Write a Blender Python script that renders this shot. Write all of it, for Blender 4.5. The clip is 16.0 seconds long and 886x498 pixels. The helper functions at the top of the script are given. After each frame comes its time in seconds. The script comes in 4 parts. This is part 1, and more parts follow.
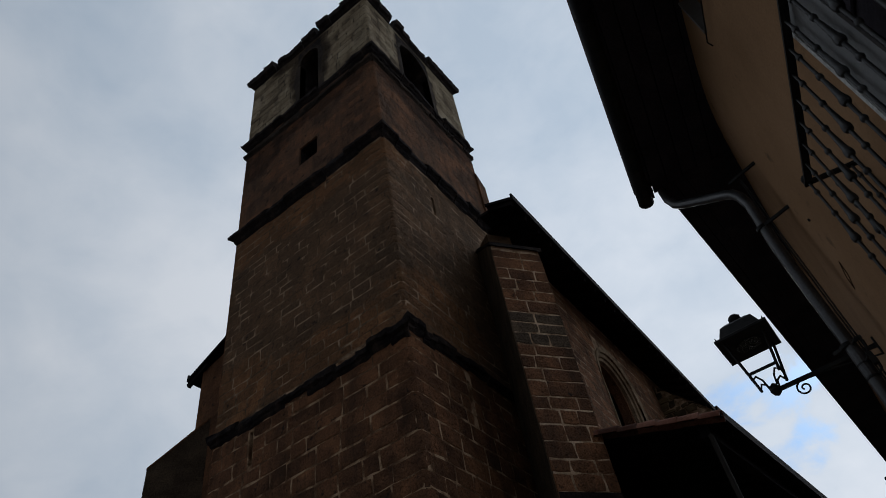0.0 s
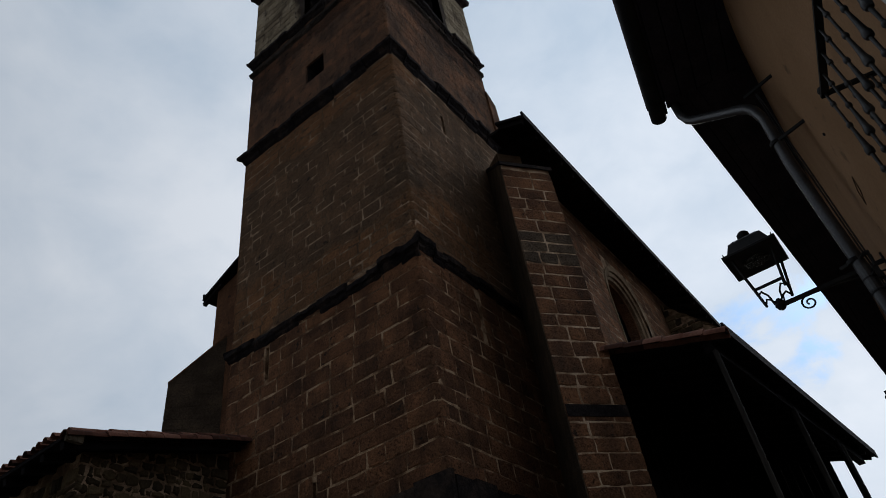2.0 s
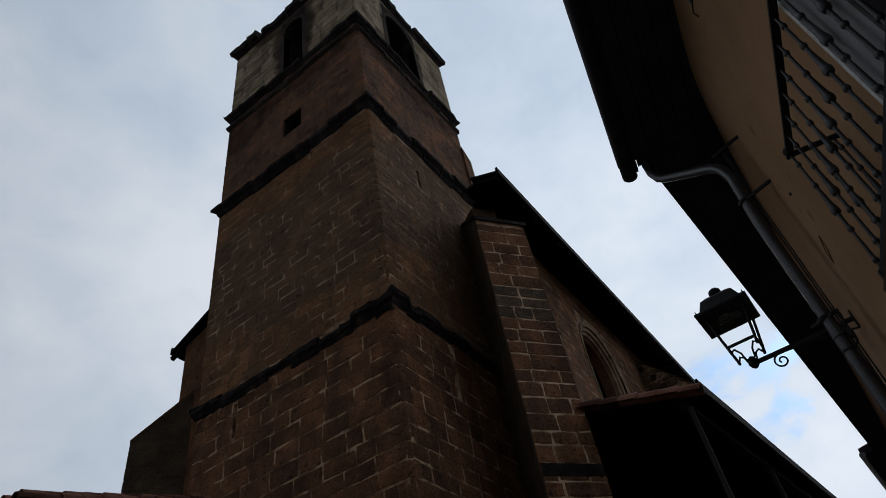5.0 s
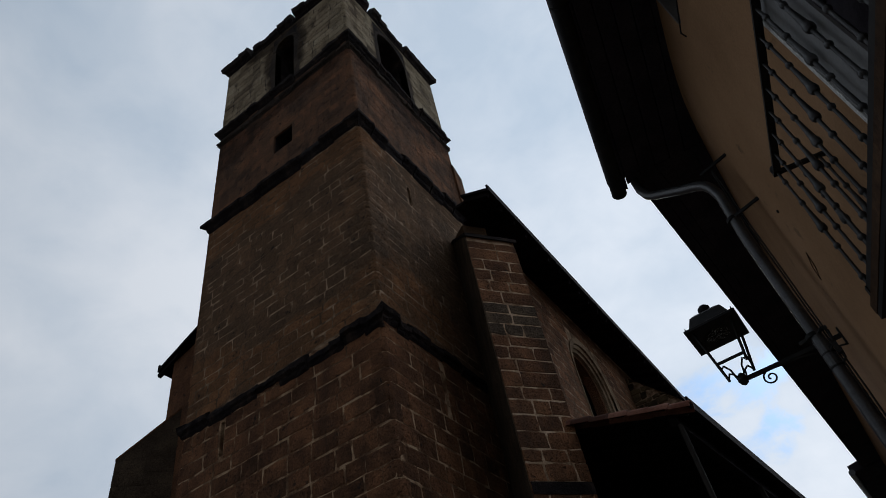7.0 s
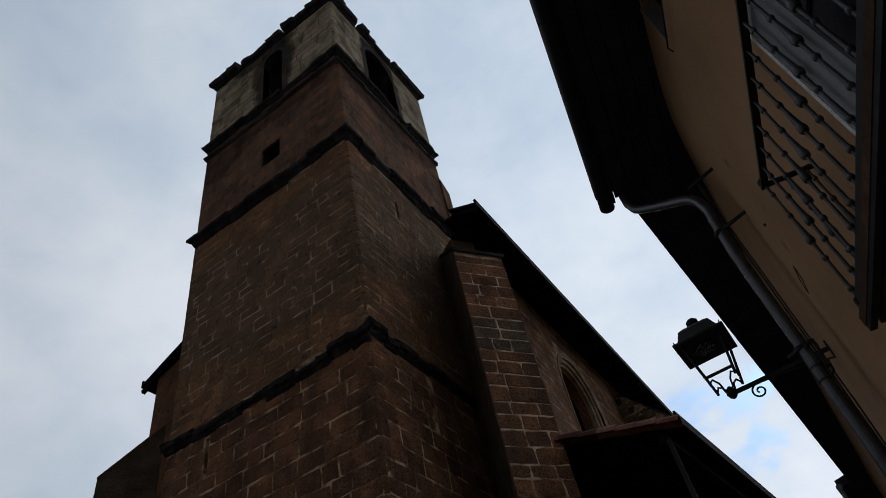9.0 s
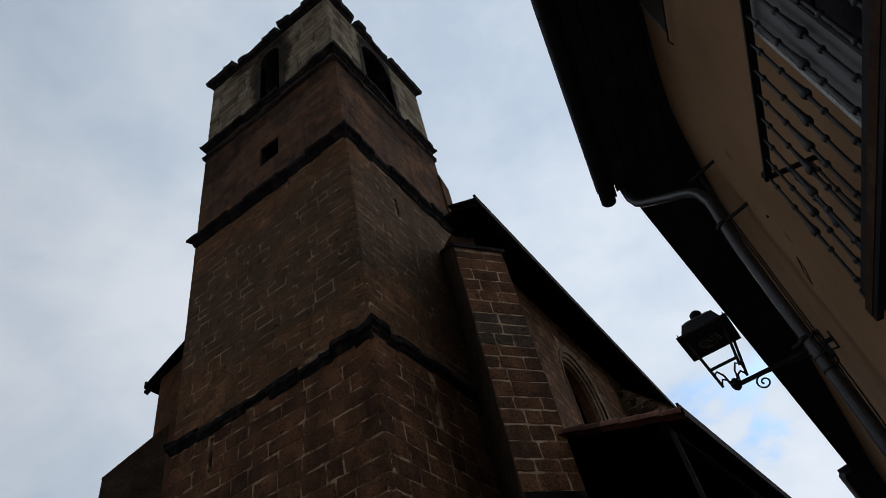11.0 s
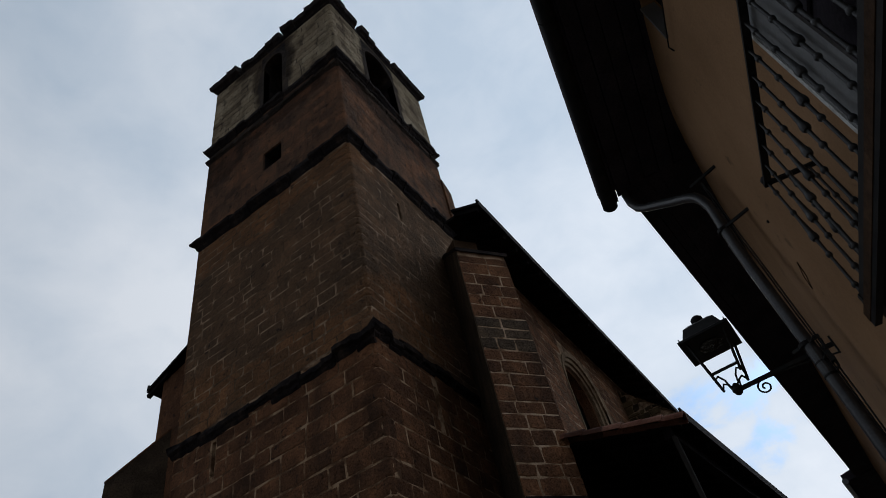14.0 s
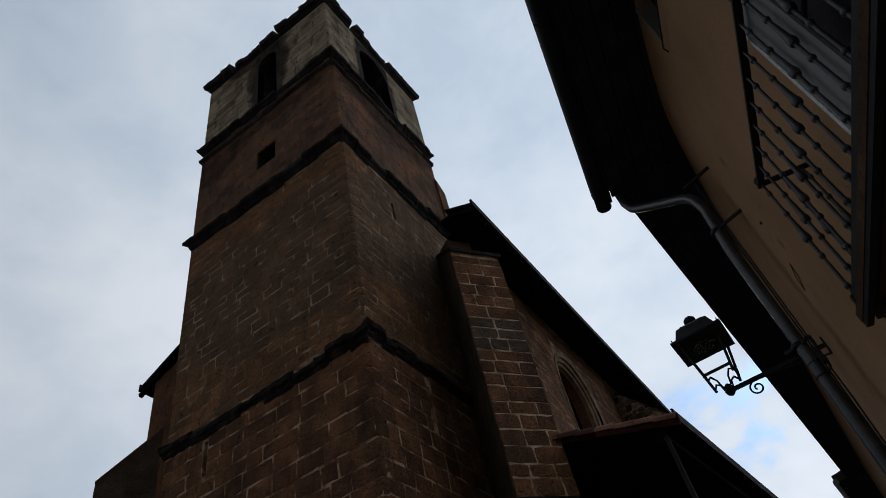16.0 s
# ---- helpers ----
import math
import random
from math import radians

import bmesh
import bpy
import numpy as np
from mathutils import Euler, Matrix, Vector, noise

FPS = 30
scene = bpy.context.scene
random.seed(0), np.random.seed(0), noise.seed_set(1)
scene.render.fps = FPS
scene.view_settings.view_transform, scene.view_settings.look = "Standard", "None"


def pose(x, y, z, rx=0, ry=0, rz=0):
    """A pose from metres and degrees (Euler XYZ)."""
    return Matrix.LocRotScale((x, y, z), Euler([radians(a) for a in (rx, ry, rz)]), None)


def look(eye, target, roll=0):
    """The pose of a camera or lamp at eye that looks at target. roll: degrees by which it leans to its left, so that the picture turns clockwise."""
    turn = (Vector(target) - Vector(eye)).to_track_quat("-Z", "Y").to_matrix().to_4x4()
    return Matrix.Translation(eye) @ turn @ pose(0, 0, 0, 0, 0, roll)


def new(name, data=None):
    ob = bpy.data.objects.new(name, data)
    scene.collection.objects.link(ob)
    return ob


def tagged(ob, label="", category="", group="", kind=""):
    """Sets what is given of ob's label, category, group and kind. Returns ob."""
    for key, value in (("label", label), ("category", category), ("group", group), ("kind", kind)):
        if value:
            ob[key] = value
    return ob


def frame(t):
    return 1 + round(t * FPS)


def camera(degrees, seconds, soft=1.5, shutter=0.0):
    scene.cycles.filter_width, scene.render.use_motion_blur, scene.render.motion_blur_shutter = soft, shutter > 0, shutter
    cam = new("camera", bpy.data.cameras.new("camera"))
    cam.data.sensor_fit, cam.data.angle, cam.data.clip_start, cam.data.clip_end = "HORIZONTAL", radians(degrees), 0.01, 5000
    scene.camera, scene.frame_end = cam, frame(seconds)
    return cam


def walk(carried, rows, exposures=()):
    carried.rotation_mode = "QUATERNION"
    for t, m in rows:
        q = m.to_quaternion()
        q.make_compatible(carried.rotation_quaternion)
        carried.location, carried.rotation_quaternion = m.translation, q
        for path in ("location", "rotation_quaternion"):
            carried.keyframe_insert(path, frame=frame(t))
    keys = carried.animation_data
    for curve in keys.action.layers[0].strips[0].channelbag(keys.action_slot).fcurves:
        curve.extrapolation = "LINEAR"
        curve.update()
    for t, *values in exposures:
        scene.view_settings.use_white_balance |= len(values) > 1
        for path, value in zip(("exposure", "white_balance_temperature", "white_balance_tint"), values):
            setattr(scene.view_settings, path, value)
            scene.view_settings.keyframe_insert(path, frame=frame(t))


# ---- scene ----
cam = camera(67.0, 16.0, soft=0.9)
# seconds, eye, yaw to the left, pitch up, roll, in metres and degrees: a person stands in the lane and looks up
PATH = [
    (0, 0.016, -0.036, 1.600, 29.11, 45.42, -11.38),
    (0.5, 0.014, -0.039, 1.594, 31.41, 43.26, -10.26),
    (1, 0.010, -0.032, 1.590, 32.06, 41.06, -9.69),
    (1.5, 0.007, -0.029, 1.577, 31.87, 39.16, -9.69),
    (2, 0.015, -0.028, 1.566, 31.92, 38.94, -9.68),
    (2.5, 0.007, -0.020, 1.579, 30.93, 41.44, -11.13),
    (3, 0.000, -0.010, 1.591, 30.44, 42.25, -12.07),
    (3.5, 0.018, 0.005, 1.604, 29.70, 42.66, -12.58),
    (4, 0.017, 0.015, 1.609, 28.83, 42.70, -12.63),
    (4.5, 0.024, 0.015, 1.611, 28.59, 43.01, -12.45),
    (5, 0.020, 0.018, 1.609, 28.10, 43.05, -11.74),
    (7.5, 0.015, 0.021, 1.603, 26.34, 44.42, -12.85),
    (8, -0.004, 0.039, 1.609, 25.98, 44.32, -13.19),
    (8.5, -0.001, 0.035, 1.616, 24.78, 45.27, -14.00),
    (8.7, -0.003, 0.039, 1.614, 24.69, 45.29, -13.85),
    (10.8, -0.004, 0.011, 1.607, 24.73, 45.43, -15.05),
    (11, -0.023, 0.013, 1.617, 24.73, 44.93, -14.77),
    (11.5, -0.018, 0.011, 1.606, 25.02, 44.85, -14.14),
    (12, -0.005, -0.009, 1.603, 25.28, 46.10, -14.20),
    (12.5, 0.002, -0.009, 1.607, 25.18, 45.37, -14.73),
    (13, -0.003, -0.004, 1.606, 25.73, 45.14, -14.45),
    (13.5, -0.014, 0.002, 1.602, 25.47, 44.84, -13.54),
    (14, -0.008, 0.000, 1.600, 24.91, 45.35, -14.59),
    (14.5, -0.012, 0.002, 1.599, 24.92, 44.72, -14.40),
    (15, -0.019, 0.001, 1.596, 24.63, 44.75, -14.35),
    (15.5, -0.010, -0.003, 1.596, 24.68, 45.31, -15.29),
    (16, -0.013, 0.006, 1.602, 24.17, 45.23, -14.83),
]


def aim(x, y, z, yaw, pitch, roll):
    yaw, pitch = radians(yaw), radians(pitch)
    way = Vector((-math.sin(yaw) * math.cos(pitch), math.cos(yaw) * math.cos(pitch), math.sin(pitch)))
    return look((x, y, z), Vector((x, y, z)) + way, roll)


walk(cam, [(t, aim(*at)) for t, *at in PATH], exposures=[(0.0, -0.16), (0.6, -0.08), (1.5, 0.0), (16.0, 0.0)])

# ---------------------------------------------------------------- sky and sun
SUN_EL, SUN_AZ = radians(33), radians(5)  # azimuth from +y towards +x
world = bpy.data.worlds.new("overcast_sky")
scene.world = world
world.use_nodes = True
wn, wl = world.node_tree.nodes, world.node_tree.links
wn.clear()


def wnode(kind, **values):
    n = wn.new(kind)
    for key, v in values.items():
        n.inputs[key].default_value = v
    return n


sky = wn.new("ShaderNodeTexSky")
sky.sky_type, sky.sun_disc = "NISHITA", False
sky.sun_elevation, sky.sun_rotation = SUN_EL, SUN_AZ
coord = wn.new("ShaderNodeTexCoord")
stretch = wn.new("ShaderNodeMapping")
stretch.inputs["Scale"].default_value = (1.0, 1.0, 1.5)
stretch.inputs["Location"].default_value = (0.35, 0.1, 0.2)
wl.new(coord.outputs["Generated"], stretch.inputs["Vector"])
cloud = wnode("ShaderNodeTexNoise", Scale=1.7, Detail=6.0, Roughness=0.45, Distortion=0.3)
wl.new(stretch.outputs["Vector"], cloud.inputs["Vector"])
puff = wnode("ShaderNodeTexNoise", Scale=8.0, Detail=7.0, Roughness=0.55, Distortion=0.3)
wl.new(stretch.outputs["Vector"], puff.inputs["Vector"])
# thin spots where the blue comes through
hole = wn.new("ShaderNodeVectorMath")
hole.operation = "DOT_PRODUCT"
hole.inputs[1].default_value = (-0.085 * 0.91, 0.996 * 0.91, 0.415)
wl.new(coord.outputs["Generated"], hole.inputs[0])
thin = wn.new("ShaderNodeMapRange")
for key, v in (("From Min", 0.9905), ("From Max", 0.9998), ("To Min", 0.0), ("To Max", 0.345)):
    thin.inputs[key].default_value = v
wl.new(hole.outputs["Value"], thin.inputs["Value"])
less = wn.new("ShaderNodeMath")
less.operation = "SUBTRACT"
wl.new(puff.outputs["Fac"], less.inputs[0])
wl.new(thin.outputs["Result"], less.inputs[1])
gap = wn.new("ShaderNodeMapRange")
gap.interpolation_type = "SMOOTHSTEP"
gap.inputs["From Min"].default_value, gap.inputs["From Max"].default_value = 0.10, 0.27
wl.new(less.outputs[0], gap.inputs["Value"])
# brighter cloud round the hidden sun
dot = wn.new("ShaderNodeVectorMath")
dot.operation = "DOT_PRODUCT"
dot.inputs[1].default_value = (math.sin(SUN_AZ) * math.cos(SUN_EL), math.cos(SUN_AZ) * math.cos(SUN_EL), math.sin(SUN_EL))
wl.new(coord.outputs["Generated"], dot.inputs[0])
glow = wn.new("ShaderNodeMapRange")
for key, v in (("From Min", -0.2), ("From Max", 1.0), ("To Min", 0.29), ("To Max", 0.98)):
    glow.inputs[key].default_value = v
wl.new(dot.outputs["Value"], glow.inputs["Value"])
ramp = wn.new("ShaderNodeValToRGB")
ramp.color_ramp.elements[0].position, ramp.color_ramp.elements[1].position = 0.33, 0.66
ramp.color_ramp.elements[0].color = (0.55, 0.66, 0.80, 1)
ramp.color_ramp.elements[1].color = (0.85, 0.91, 1.0, 1)
puffs = wn.new("ShaderNodeMath")
puffs.operation = "MULTIPLY_ADD"
puffs.inputs[1].default_value = 0.35
wl.new(puff.outputs["Fac"], puffs.inputs[0])
drop = wn.new("ShaderNodeMath")
drop.operation = "SUBTRACT"
drop.inputs[1].default_value = 0.175
wl.new(cloud.outputs["Fac"], drop.inputs[0])
wl.new(drop.outputs[0], puffs.inputs[2])
wl.new(puffs.outputs[0], ramp.inputs["Fac"])
lit = wn.new("ShaderNodeVectorMath")
lit.operation = "SCALE"
wl.new(ramp.outputs["Color"], lit.inputs[0])
wl.new(glow.outputs["Result"], lit.inputs["Scale"])
blue = wn.new("ShaderNodeVectorMath")
blue.operation = "MULTIPLY"
blue.inputs[1].default_value = (0.036, 0.056, 0.084)
wl.new(sky.outputs["Color"], blue.inputs[0])
blend = wn.new("ShaderNodeMix")
blend.data_type = "RGBA"
wl.new(gap.outputs["Result"], blend.inputs["Factor"])
wl.new(blue.outputs["Vector"], blend.inputs["A"])
wl.new(lit.outputs["Vector"], blend.inputs["B"])
back = wnode("ShaderNodeBackground", Strength=1.0)
wl.new(blend.outputs["Result"], back.inputs["Color"])
wl.new(back.outputs["Background"], wn.new("ShaderNodeOutputWorld").inputs["Surface"])

sun = new("sun", bpy.data.lights.new("sun", "SUN"))
sun.data.energy, sun.data.angle, sun.data.color = 0.5, radians(25), (1.0, 0.95, 0.88)
sun.matrix_world = look((0, 0, 60), Vector((0, 0, 60)) - Vector((math.sin(SUN_AZ) * math.cos(SUN_EL), math.cos(SUN_AZ) * math.cos(SUN_EL), math.sin(SUN_EL))))


# ---------------------------------------------------------------- materials
def material(name, colours, scale=3.0, fine=40.0, rough=0.9, bump=0.4, depth=0.02, metal=0.0, vary="", spread=0.3, pits=0.0, streak=0.0, grit=0.7, limits=(0.30, 0.70), spots=0.0, spot_colour=(0.02, 0.02, 0.02), stretch_z=1.0, gloss=0.08):
    """A surface with colour patches, grain, pits and relief. vary: 'object' or 'island' shifts the colour piece by piece."""
    m = bpy.data.materials.new(name)
    m.use_nodes = True
    n, l = m.node_tree.nodes, m.node_tree.links
    bsdf = n["Principled BSDF"]
    bsdf.inputs["Metallic"].default_value = metal
    bsdf.inputs["Specular IOR Level"].default_value = gloss
    where = n.new("ShaderNodeNewGeometry")
    mapping = n.new("ShaderNodeMapping")
    mapping.inputs["Scale"].default_value = (1, 1, stretch_z)
    l.new(where.outputs["Position"], mapping.inputs["Vector"])

    def tex(s, detail=6.0, r=0.6):
        t = n.new("ShaderNodeTexNoise")
        t.inputs["Scale"].default_value, t.inputs["Detail"].default_value, t.inputs["Roughness"].default_value = s, detail, r
        l.new(mapping.outputs["Vector"], t.inputs["Vector"])
        return t.outputs["Fac"]

    patches, grain = tex(scale), tex(fine, 8.0, 0.7)
    ramp_ = n.new("ShaderNodeValToRGB")
    ramp_.color_ramp.elements[0].position, ramp_.color_ramp.elements[1].position = limits
    for e, c in zip(ramp_.color_ramp.elements, (colours[0], colours[-1])):
        e.color = (*c, 1)
    for k, c in enumerate(colours[1:-1]):
        ramp_.color_ramp.elements.new(limits[0] + (limits[1] - limits[0]) * (k + 1) / (len(colours) - 1)).color = (*c, 1)
    value = patches
    if vary:
        rnd = n.new("ShaderNodeObjectInfo").outputs["Random"] if vary == "object" else where.outputs["Random Per Island"]
        shift = n.new("ShaderNodeMath")
        shift.operation = "MULTIPLY_ADD"
        l.new(rnd, shift.inputs[0])
        shift.inputs[1].default_value = spread
        add = n.new("ShaderNodeMath")
        add.operation = "SUBTRACT"
        l.new(patches, add.inputs[0])
        add.inputs[1].default_value = spread / 2
        l.new(add.outputs[0], shift.inputs[2])
        value = shift.outputs[0]
    l.new(value, ramp_.inputs["Fac"])
    mix = n.new("ShaderNodeMix")
    mix.data_type, mix.blend_type = "RGBA", "MULTIPLY"
    mix.inputs["Factor"].default_value = grit
    l.new(ramp_.outputs["Color"], mix.inputs["A"])
    gr = n.new("ShaderNodeMapRange")
    gr.inputs["From Min"].default_value, gr.inputs["From Max"].default_value = 0.3, 0.7
    gr.inputs["To Min"].default_value, gr.inputs["To Max"].default_value = 0.30, 1.45
    l.new(grain, gr.inputs["Value"])
    l.new(gr.outputs["Result"], mix.inputs["B"])
    colour = mix.outputs["Result"]
    if spots:
        sp = n.new("ShaderNodeMapRange")
        sp.inputs["From Min"].default_value, sp.inputs["From Max"].default_value = 0.62 - 0.12 * spots, 0.70 - 0.12 * spots
        l.new(tex(scale * 4.3, 7.0, 0.65), sp.inputs["Value"])
        over = n.new("ShaderNodeMix")
        over.data_type = "RGBA"
        over.inputs["B"].default_value = (*spot_colour, 1)
        sc = n.new("ShaderNodeMath")
        sc.operation = "MULTIPLY"
        sc.inputs[1].default_value = 0.8
        l.new(sp.outputs["Result"], sc.inputs[0])
        l.new(sc.outputs[0], over.inputs["Factor"])
        l.new(colour, over.inputs["A"])
        colour = over.outputs["Result"]
    if streak:  # dark water stains that run down the face
        run = n.new("ShaderNodeMapping")
        run.inputs["Scale"].default_value = (1, 1, 0.16)
        l.new(where.outputs["Position"], run.inputs["Vector"])
        wash = n.new("ShaderNodeTexNoise")
        wash.inputs["Scale"].default_value, wash.inputs["Detail"].default_value, wash.inputs["Roughness"].default_value = 2.3, 7.0, 0.62
        l.new(run.outputs["Vector"], wash.inputs["Vector"])
        st = n.new("ShaderNodeMapRange")
        st.inputs["From Min"].default_value, st.inputs["From Max"].default_value = 0.48, 0.68
        st.inputs["To Max"].default_value = streak
        l.new(wash.outputs["Fac"], st.inputs["Value"])
        soot = n.new("ShaderNodeMix")
        soot.data_type = "RGBA"
        soot.inputs["B"].default_value = (0.030, 0.024, 0.019, 1)
        l.new(st.outputs["Result"], soot.inputs["Factor"])
        l.new(colour, soot.inputs["A"])
        colour = soot.outputs["Result"]
    hollow = None
    if pits:
        pit = n.new("ShaderNodeMapRange")
        pit.interpolation_type = "SMOOTHSTEP"
        pit.inputs["From Min"].default_value, pit.inputs["From Max"].default_value = 0.53, 0.70
        pit.inputs["To Max"].default_value = pits
        l.new(tex(24.0, 6.0, 0.72), pit.inputs["Value"])
        hollow = pit.outputs["Result"]
        dark = n.new("ShaderNodeMix")
        dark.data_type = "RGBA"
        dark.inputs["B"].default_value = (0.018, 0.013, 0.010, 1)
        l.new(hollow, dark.inputs["Factor"])
        l.new(colour, dark.inputs["A"])
        colour = dark.outputs["Result"]
    l.new(colour, bsdf.inputs["Base Color"])
    rr = n.new("ShaderNodeMapRange")
    rr.inputs["To Min"].default_value, rr.inputs["To Max"].default_value = max(rough - 0.12, 0.05), min(rough + 0.1, 1)
    l.new(grain, rr.inputs["Value"])
    l.new(rr.outputs["Result"], bsdf.inputs["Roughness"])
    if bump:
        b1 = n.new("ShaderNodeBump")
        b1.inputs["Strength"].default_value, b1.inputs["Distance"].default_value = bump, depth
        both = n.new("ShaderNodeMath")
        both.operation = "MULTIPLY_ADD"
        both.inputs[1].default_value = 0.6
        l.new(grain, both.inputs[0])
        l.new(tex(fine * 0.18, 6.0, 0.65), both.inputs[2])
        height = both.outputs[0]
        if hollow is not None:
            deep = n.new("ShaderNodeMath")
            deep.operation = "MULTIPLY_ADD"
            deep.inputs[1].default_value = -1.2
            l.new(hollow, deep.inputs[0])
            l.new(height, deep.inputs[2])
            height = deep.outputs[0]
        l.new(height, b1.inputs["Height"])
        l.new(b1.outputs["Normal"], bsdf.inputs["Normal"])
    return m


RED = [(0.092, 0.046, 0.026), (0.146, 0.070, 0.037), (0.195, 0.092, 0.047), (0.27, 0.126, 0.062)]
stone_piece = material("red_sandstone_block", RED, 1.6, 34, 0.92, 1.0, 0.05, vary="object", spread=0.26, pits=0.6, streak=0.45, spots=0.15)
stone_far = material("red_sandstone_masonry", RED, 1.2, 30, 0.92, 1.0, 0.05, vary="island", spread=0.24, pits=0.6, streak=0.4, spots=0.15)
stone_upper = material("stained_upper_sandstone", [(0.095, 0.056, 0.037), (0.14, 0.078, 0.048), (0.195, 0.10, 0.057), (0.28, 0.13, 0.066)], 1.1, 28, 0.92, 1.0, 0.06, vary="island", spread=0.22, pits=0.65, streak=0.55, spots=0.3, spot_colour=(0.03, 0.021, 0.016))
GREY = [(0.108, 0.069, 0.042), (0.138, 0.084, 0.049), (0.166, 0.098, 0.056), (0.21, 0.12, 0.066)]
stone_grey = material("lichen_brown_sandstone", GREY, 0.9, 26, 0.94, 1.0, 0.06, vary="island", spread=0.22, pits=0.6, streak=0.3, spots=0.12)
stone_quoin = material("brown_sandstone_quoin", GREY, 0.9, 26, 0.94, 1.0, 0.06, vary="object", spread=0.22, pits=0.6, streak=0.3, spots=0.12)
# lichen-grown blocks; also the slab that gives the buttress flank its shade
stone_lichen_shade = material("grey_lichen_and_flank_shade_stone", [(0.062, 0.045, 0.031), (0.092, 0.066, 0.045), (0.135, 0.095, 0.062)], 1.6, 28, 0.94, 1.0, 0.05, vary="object", spread=0.25, pits=0.6)
PALE = [(0.14, 0.105, 0.07), (0.29, 0.225, 0.148), (0.385, 0.31, 0.21), (0.46, 0.38, 0.265)]
stone_pale = material("pale_limestone", PALE, 1.0, 24, 0.92, 1.0, 0.05, vary="island", spread=0.26, pits=0.75, streak=0.45, spots=0.3, spot_colour=(0.07, 0.058, 0.045))
stone_soot = material("soot_stained_stone", [(0.026, 0.021, 0.018), (0.048, 0.037, 0.030), (0.085, 0.062, 0.046)], 1.3, 26, 0.95, 1.0, 0.05, vary="island", spread=0.3, pits=0.4)
stone_arch = material("tan_arch_stone", [(0.14, 0.095, 0.06), (0.23, 0.16, 0.10), (0.33, 0.24, 0.155)], 2.2, 30, 0.93, 0.9, 0.03, vary="island", spread=0.2, pits=0.3)
stone_dark = material("blackened_moulding_and_recess_stone", [(0.013, 0.010, 0.011), (0.026, 0.020, 0.019), (0.068, 0.048, 0.037)], 2.6, 22, 0.95, 1.0, 0.09, vary="island", spread=0.3)


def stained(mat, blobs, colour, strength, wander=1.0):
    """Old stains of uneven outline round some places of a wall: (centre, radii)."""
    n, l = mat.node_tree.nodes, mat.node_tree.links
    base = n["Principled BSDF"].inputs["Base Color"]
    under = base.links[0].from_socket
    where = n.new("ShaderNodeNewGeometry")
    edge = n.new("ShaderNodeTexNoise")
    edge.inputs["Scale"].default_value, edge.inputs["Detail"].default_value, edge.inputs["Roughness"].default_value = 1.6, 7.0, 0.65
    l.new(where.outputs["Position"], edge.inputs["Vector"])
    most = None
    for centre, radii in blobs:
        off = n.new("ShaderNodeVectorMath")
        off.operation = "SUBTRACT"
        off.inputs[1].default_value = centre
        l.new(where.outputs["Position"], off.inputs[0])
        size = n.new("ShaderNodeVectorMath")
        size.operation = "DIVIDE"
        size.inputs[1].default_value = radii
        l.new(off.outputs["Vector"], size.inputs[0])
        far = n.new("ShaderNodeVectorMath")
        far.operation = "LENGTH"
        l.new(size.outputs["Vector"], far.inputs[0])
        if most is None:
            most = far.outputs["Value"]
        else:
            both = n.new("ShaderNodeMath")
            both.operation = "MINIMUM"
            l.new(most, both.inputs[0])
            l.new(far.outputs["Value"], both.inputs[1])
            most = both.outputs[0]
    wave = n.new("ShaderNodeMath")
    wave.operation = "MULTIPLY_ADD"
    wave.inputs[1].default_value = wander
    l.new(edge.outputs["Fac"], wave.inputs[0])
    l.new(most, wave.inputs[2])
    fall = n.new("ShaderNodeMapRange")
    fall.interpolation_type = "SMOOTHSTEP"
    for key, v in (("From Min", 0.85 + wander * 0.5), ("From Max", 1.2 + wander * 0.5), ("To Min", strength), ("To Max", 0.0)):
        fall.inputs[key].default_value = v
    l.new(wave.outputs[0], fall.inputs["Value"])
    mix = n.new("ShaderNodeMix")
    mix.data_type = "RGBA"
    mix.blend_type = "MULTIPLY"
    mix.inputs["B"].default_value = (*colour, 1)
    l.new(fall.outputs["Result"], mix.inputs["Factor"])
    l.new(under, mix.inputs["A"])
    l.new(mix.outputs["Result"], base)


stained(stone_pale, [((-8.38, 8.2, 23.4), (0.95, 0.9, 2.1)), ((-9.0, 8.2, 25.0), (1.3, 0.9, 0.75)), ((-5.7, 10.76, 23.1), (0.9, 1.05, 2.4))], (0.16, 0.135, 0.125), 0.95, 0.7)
stained(stone_upper, [((-8.4, 8.2, 20.4), (3.0, 1.2, 0.55)), ((-10.6, 8.2, 19.9), (1.4, 1.0, 0.9)), ((-5.7, 10.8, 20.4), (1.0, 2.6, 0.9))], (0.42, 0.38, 0.36), 0.8, 1.1)
for brown in (stone_grey, stone_quoin):
    stained(brown, [((-9.6, 8.2, 15.9), (2.6, 1.0, 0.75)), ((-6.3, 8.2, 16.0), (1.2, 1.6, 0.6)), ((-7.9, 8.2, 10.5), (1.9, 1.0, 0.65)), ((-10.6, 8.2, 10.8), (1.1, 1.0, 0.9)), ((-5.7, 9.6, 11.0), (1.0, 1.6, 0.8))], (1.42, 1.2, 1.0), 1.0, 1.3)
mortar = material("lime_mortar", [(0.12, 0.064, 0.035), (0.18, 0.105, 0.06), (0.33, 0.21, 0.125), (0.45, 0.305, 0.19)], 2.8, 45, 0.97, 0.8, 0.02, streak=0.3, limits=(0.40, 0.60))
